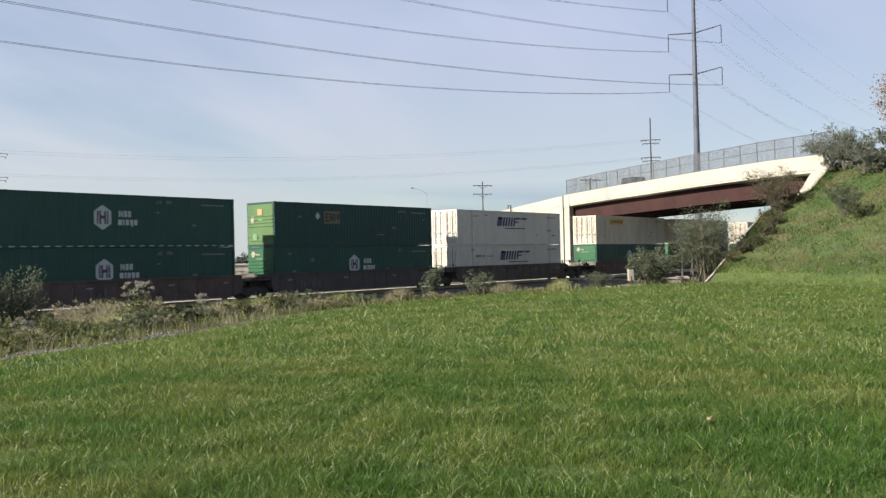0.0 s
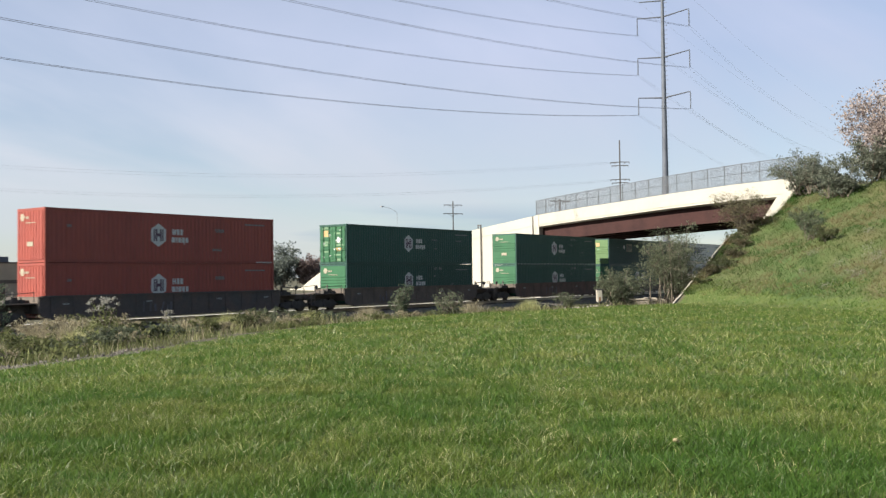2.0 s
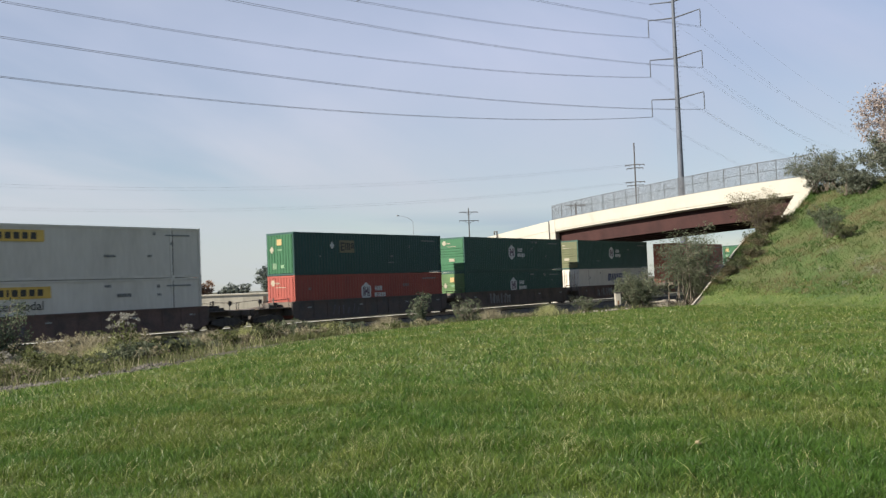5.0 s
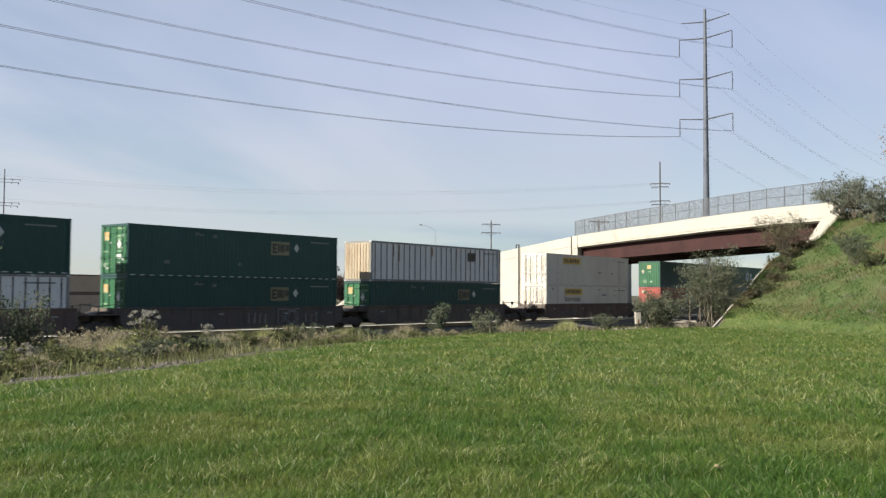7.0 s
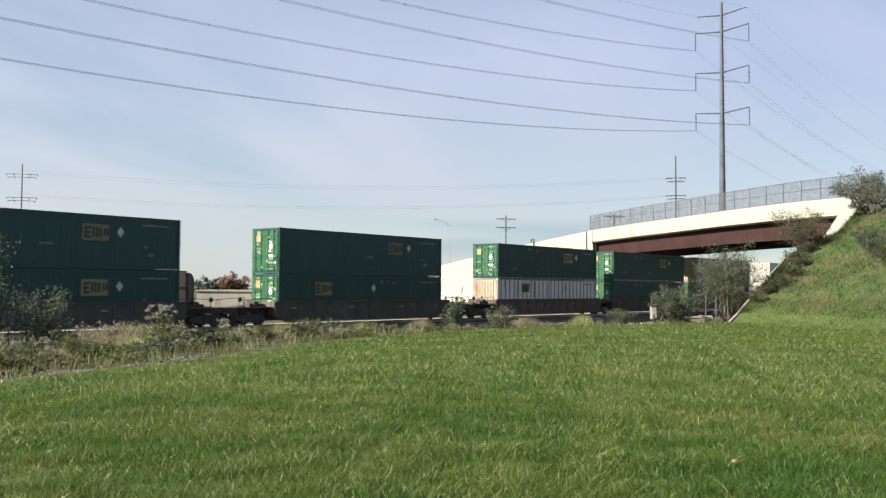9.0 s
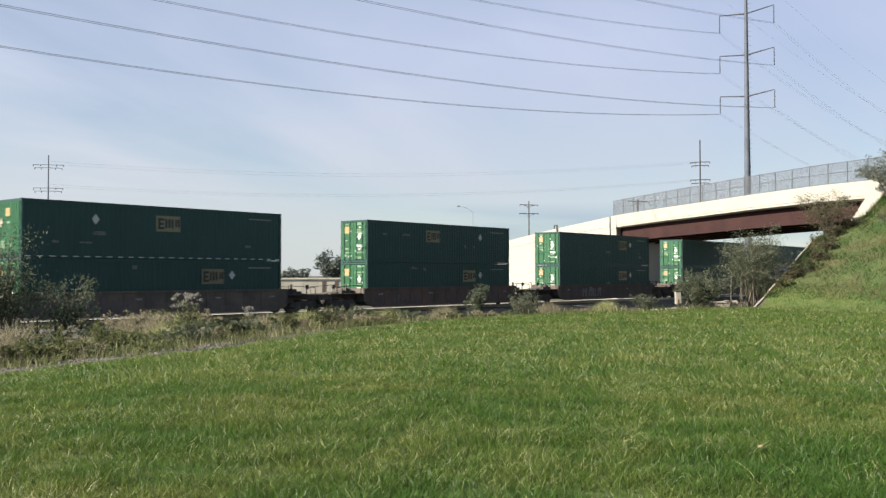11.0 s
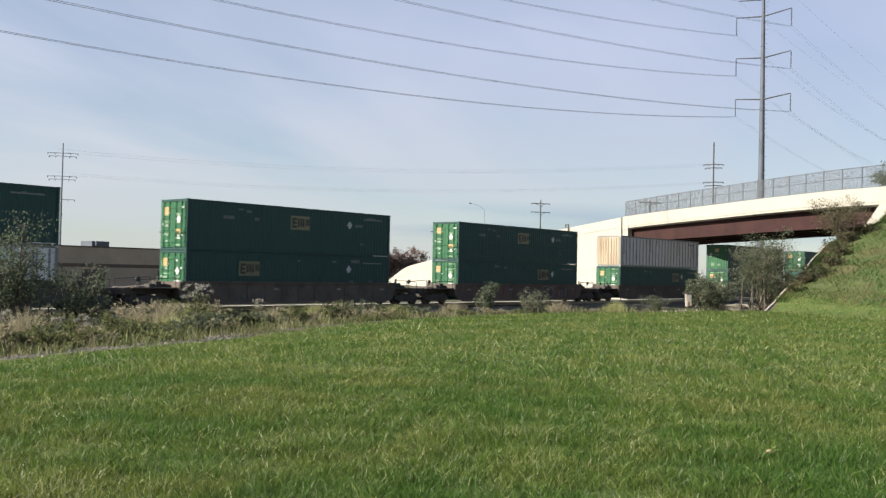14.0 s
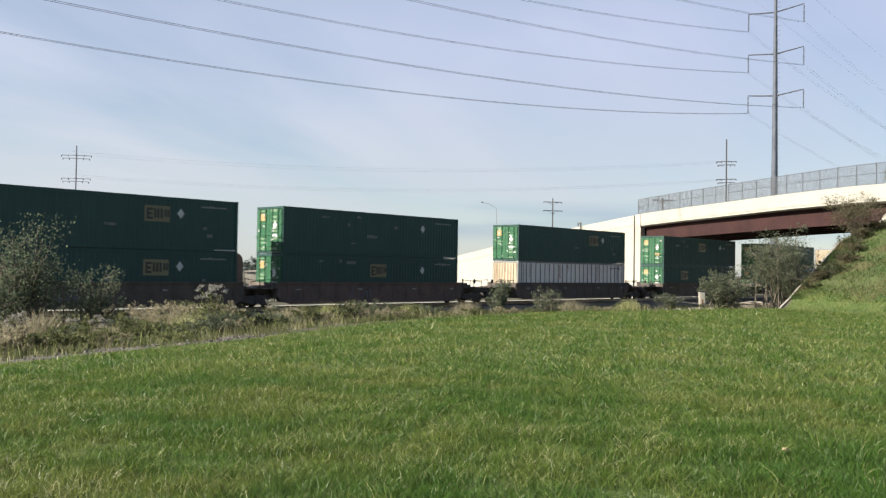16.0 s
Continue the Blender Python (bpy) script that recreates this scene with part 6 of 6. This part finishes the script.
def build_grass():
    rng = np.random.default_rng(5)

    def patchy(x, y, f):
        """Uneven growth: a few waves of different length crossing each other, 0 to 1."""
        v = np.sin(x * 5.1 * f + 1.9 * np.sin(y * 2.3 * f)) + np.sin(y * 6.3 * f + 1.7 * np.sin(x * 3.1 * f + 1)) + np.sin((x + y) * 9.7 * f + 2 * np.sin((x - y) * 4.1 * f)) + 0.8 * np.sin((x - 1.7 * y) * 14.3 * f)
        return np.clip(0.5 + v / 5.2, 0, 1)
    def sown(n, near, far, power):
        x, y = scatter(rng, n, near, far, 6, 74, power)
        d = y - np.interp(x, EDGE[:, 0], EDGE[:, 1])
        z = height(x, y)
        g = 0.55 * patchy(x, y, 0.8) + 0.45 * patchy(x + 3, y - 5, 0.27)
        keep = (d < 0.5 + 0.3 * np.sin(x * 2.1)) & (z < 1.8) & (rng.uniform(0, 1, n) < 0.5 + 0.9 * g)
        return x[keep], y[keep], z[keep], g[keep], 1 - 0.5 * smooth(-1.5, 0.3, d[keep])
    for n, near, far, power, simple in ((400000, 5.2, 16.5, 0.95, False), (520000, 13.5, 78, 1.15, True)):
        x, y, z, g, rim = sown(n, near, far, power)
        r = np.hypot(x, y)
        fade = rng.uniform(0, 1, len(x)) < (smooth(13.5, 16.5, r) if simple else 1 - smooth(13.5, 16.5, r))
        x, y, z, g, rim, r = x[fade], y[fade], z[fade], g[fade], rim[fade], r[fade]
        wide = (0.0018 + 0.00021 * r) * (1.75 if simple else 1.0)
        tall = (0.105 if simple else 0.095) * (0.42 + 1.1 * g) * rng.uniform(0.35, 1.3, len(x)) * rim
        # terms in r darken near right and pale far lawn to fit the view
        lush = patchy(x - 7, y + 2, 0.23) * 0.6 + patchy(x, y, 0.6) * 0.4 + rng.normal(size=len(x)) * 0.14 + 0.12 * smooth(12, 7, r) * smooth(38, 20, np.degrees(np.arctan2(y, x)))
        pale = rng.uniform(0, 1, len(x)) < np.clip(0.03 + 0.20 * (0.66 - lush) + 0.04 * smooth(12, 22, r), 0.02, 0.2)
        for name, pick, k, lean, words in (("lush", (lush > 0.60) & ~pale, 1.0, 0.9, "dark lush grass in the mown lawn"), ("grass", (lush <= 0.60) & ~pale, 1.0, 1.0, "mown green lawn grass"),
                                           ("tip", pale, 1.12, 1.3, "scattered pale dry blades in the lawn")):
            p = np.stack([x, y, z - 0.008], 1)[pick]
            blades("lawn_grass", p, tall[pick] * k, wide[pick] * (0.8 if name == "tip" else 1.0), name, rng, words, "grass", lean, simple)
    # the rest of the lawn, behind and beside
    n = 110000
    r, a = 90 * rng.uniform(0, 1, n) ** 0.85, rng.uniform(0, 2 * math.pi, n)
    x, y = r * np.cos(a), r * np.sin(a)
    deg = np.degrees(np.arctan2(y, x))
    keep = ((deg < 6) | (deg > 74) | (r < 4.5)) & (y < np.interp(x, EDGE[:, 0], EDGE[:, 1]) + 0.4) & (height(x, y) < 1.8)
    x, y, r = x[keep], y[keep], r[keep]
    blades("lawn_grass", np.stack([x, y, height(x, y) - 0.01], 1), 0.09 * rng.uniform(0.5, 1.4, len(x)), 0.006 + 0.0006 * r, "grass", rng, "mown green lawn grass", "grass", 1.0)
    # bank: green and dry patches, longer along the wing wall
    n = 170000
    x, y = rng.uniform(53, 86, n), rng.uniform(-8, 24.8, n)
    rim = rng.uniform(0, 1, n) < 0.07
    y = np.where(rim, wing_y(x) - 0.08 - 0.9 * rng.uniform(0, 1, n) ** 2, y)
    z = height(x, y)
    keep = (z > 0.8) & (y < wing_y(x) - 0.05)
    x, y, z, rim = x[keep], y[keep], z[keep], rim[keep]
    dry = 0.55 * patchy(x + 11, y, 0.13) + 0.45 * patchy(x, y + 4, 0.31) + rng.normal(size=len(x)) * 0.07
    p = np.stack([x, y, z - 0.02], 1)
    tall = (0.09 + 0.17 * patchy(x + 2, y, 0.45) + 0.16 * rim * patchy(x, y, 0.5)) * rng.uniform(0.3, 1.5, len(x))
    for name, pick, words in (("bank", dry < 0.56, "rough green grass on the embankment"), ("bank_dry", dry >= 0.56, "dry brownish grass on the embankment")):
        blades("bank_grass", p[pick], tall[pick], 0.017, name, rng, words, "grass", 1.3, True)
    # pale wildflowers on the lower bank
    which = rng.integers(0, 26, 2600)
    cx, cy = rng.uniform(56, 66, 26), rng.uniform(6, 17, 26)
    p = rng.normal(size=(2600, 3)) * np.array([0.28, 0.28, 0.07]) + np.stack([cx, cy, 0 * cx], 1)[which]
    p[:, 2] += height(p[:, 0], p[:, 1]) + 0.22
    p = p[p[:, 2] > 1.2]
    tagged(leaf_cloud("wildflowers", p, 0.045, "seed", None, rng, 1.2), "pale wildflowers dotted over the grassy bank", "flowers", kind="stuff")
    # weeds between the path and the track
    for mat, n, tall, wide, words in (("straw", 12000, 0.34, 0.010, "dry straw-coloured weeds beside the railway"), ("weed", 42000, 0.26, 0.014, "green trackside weeds"),
                                      ("tip", 4000, 0.42, 0.008, "pale seeding grass beside the railway")):
        x = rng.uniform(2, 62, n)
        e = np.interp(x, EDGE[:, 0], EDGE[:, 1])
        off = np.where(x < 17, 1.0 + 0.9 * np.sin(x * 1.9) * np.sin(x * 0.7), 0.9)
        y = e + off + (41.0 - e - off) * rng.uniform(0, 1, n) ** 1.6
        clump = np.sin(x * 1.1 + 2 * np.sin(y * 0.7)) * np.sin(y * 1.3 + x * 0.4)
        keep = ((clump < 0.5) if mat == "weed" else (clump > 0.12)) & (((x > 24) & (x < 34)) | (rng.uniform(0, 1, n) < np.where(x < 24, 0.55, 0.22)))
        x, y, clump = x[keep], y[keep], clump[keep]
        z = height(x, y)
        h = tall * rng.uniform(0.35, 1.5, len(x)) * (0.65 + 0.7 * np.abs(clump))
        blades("trackside_weeds", np.stack([x, y, z - 0.02], 1), h, wide, mat, rng, words, "weeds", 0.55)
    # low leafy weeds
    n = 420
    x = rng.uniform(4, 60, n)
    e = np.interp(x, EDGE[:, 0], EDGE[:, 1])
    y = e + 3.0 + (40.0 - e - 3.0) * rng.uniform(0, 1, n) ** 1.5
    which = rng.integers(0, n, 30000)
    size = rng.uniform(0.2, 0.62, n)
    p = rng.normal(size=(30000, 3)) * size[which][:, None] * np.array([0.55, 0.55, 0.45])
    p[:, 2] = np.abs(p[:, 2])
    p += np.stack([x, y, height(x, y)], 1)[which]
    leafy = leaf_cloud("leafy_weeds", p, 0.075, "weed", None, rng, 1.8)
    tagged(leafy, "low leafy green weeds beside the railway", "weeds", kind="stuff")


# ---- small things ----
def build_small():
    bm = bmesh.new()
    bmesh.ops.create_icosphere(bm, subdivisions=2, radius=0.031)
    for v in bm.verts:
        v.co *= 1 + 0.25 * noise.noise(v.co * 30)
        v.co.z *= 0.75
    stone = part("stone", bm, "stone", smooth=True)
    stone.location = (8.19, 3.27, float(height(8.19, 3.27)) + 0.07)
    tagged(stone, "small pale stone lying in the lawn", "stone")
    cabinet = new("signal_box")
    tagged(cabinet, "small battered white trackside cabinet on a dark post", "cabinet")
    part("case", boxes((-0.19, 0.19, -0.14, 0.14, 0.72, 1.58)), "old_concrete", cabinet)
    part("hood", boxes((-0.22, 0.22, -0.17, 0.17, 1.58, 1.63)), "truck", cabinet, "dark hood")
    # post added to lift the case to its height in the camera's view
    bm = bmesh.new()
    rod(bm, (0, 0, -0.3), (0, 0, 0.72), 0.06, n=8)
    part("post", bm, "truck", cabinet, "dark steel post")
    part("door", boxes((-0.15, 0.15, -0.156, -0.140, 0.78, 1.52)), "cream", cabinet)
    part("rust_stain", boxes((-0.10, 0.02, -0.1585, -0.1565, 0.78, 1.05)), "rust_streak", cabinet, "stain of rust")
    cabinet.matrix_basis = pose(59.75, 29.55, float(height(59.75, 29.55)), 2, -3, -38)
    rng = random.Random(4)
    pile = new("timber_pile")
    tagged(pile, "loose pile of pale weathered planks at the foot of the bank", "timber pile")
    gz = float(height(66.6, 28.6))
    for i in range(12):
        half = rng.uniform(0.7, 1.5)
        plank = part("plank", boxes((-half, half, -0.11, 0.11, -0.03, 0.03)), "weathered_wood", pile)
        plank.matrix_local = pose(rng.uniform(-1.0, 1.0), rng.uniform(-0.5, 0.5), 0.06 + 0.055 * i, rng.uniform(-8, 8), rng.uniform(-7, 7), rng.uniform(-75, -15))
    pile.location = (66.4, 28.5, gz)
    verts, faces = [], []
    for _ in range(110):
        x, y = rng.uniform(53.5, 68.5), rng.gauss(28.6, 0.5)
        r = rng.uniform(0.04, 0.12)
        k, z = len(verts), float(height(x, y)) + 0.3 * r
        verts += [(x + r * u * rng.uniform(0.7, 1.3), y + r * v * rng.uniform(0.7, 1.3), z + r * w) for u, v, w in ((1, 0, 0), (0.3, 0.9, 0), (-0.8, 0.6, 0), (-0.8, -0.6, 0), (0.3, -0.9, 0), (0.1, 0.1, 0.7), (0, 0, -0.6))]
        faces += [(k + i, k + (i + 1) % 5, k + 5) for i in range(5)] + [(k + (i + 1) % 5, k + i, k + 6) for i in range(5)]
    tagged(raw_part("rubble", verts, faces, "old_concrete"), "scattered pale rubble at the lawn's far edge", "rubble", kind="stuff")


road_car = None


def build_road_car():
    global road_car
    road_car = new("car")
    tagged(road_car, "dark car crossing the road bridge", "car")
    bm = bmesh.new()
    prism(bm, [(-2.3, 0.35), (-2.3, 0.85), (-1.6, 0.98), (1.1, 1.0), (2.2, 0.82), (2.3, 0.4)], -0.88, 0.88, "y")
    part("body", bm, "car_paint", road_car)
    bm = bmesh.new()
    prism(bm, [(-2.15, 0.96), (-1.85, 1.70), (0.35, 1.74), (1.25, 0.98)], -0.76, 0.76, "y")
    part("cabin", bm, "dark_glass", road_car)
    bm = boxes((-1.85, 0.38, -0.74, 0.74, 1.735, 1.81))
    part("roof", bm, "car_paint", road_car)
    for x in (-1.4, 1.4):
        for y in (-0.8, 0.8):
            bm = bmesh.new()
            rod(bm, (x, y - 0.1, 0.33), (x, y + 0.1, 0.33), 0.33, n=16)
            part("wheel", bm, "truck", road_car)


build_ground()
build_path()
build_path_stones()
build_track()
build_train()
build_bridge()
build_wires()
build_utility_poles()
build_lot_lamp()
build_far_side()
build_plants()
build_small()
build_road_car()
build_grass()


# ---- what moves ----
SPEED, GAIN = 26.356, 0.0089      # m/s at 8 s, m/s2


def motions():
    for thing, mid, z in moving:
        walk(thing, [(t, pose(mid + SPEED * (t - 8) + 0.5 * GAIN * (t - 8) ** 2, TRACK_Y, z)) for t in (0, 4, 8, 12, 16)])
    rows = []
    for t in (0, 1, 2, 4, 8, 16):
        y = 47.7 - 13.65 * t
        rows.append((t, pose(fascia_x(y) + 2.25, y, road_top(y) - 0.93, 0, 0, math.degrees(math.atan2(-1, -SKEW)))))
    walk(road_car, rows)


motions()
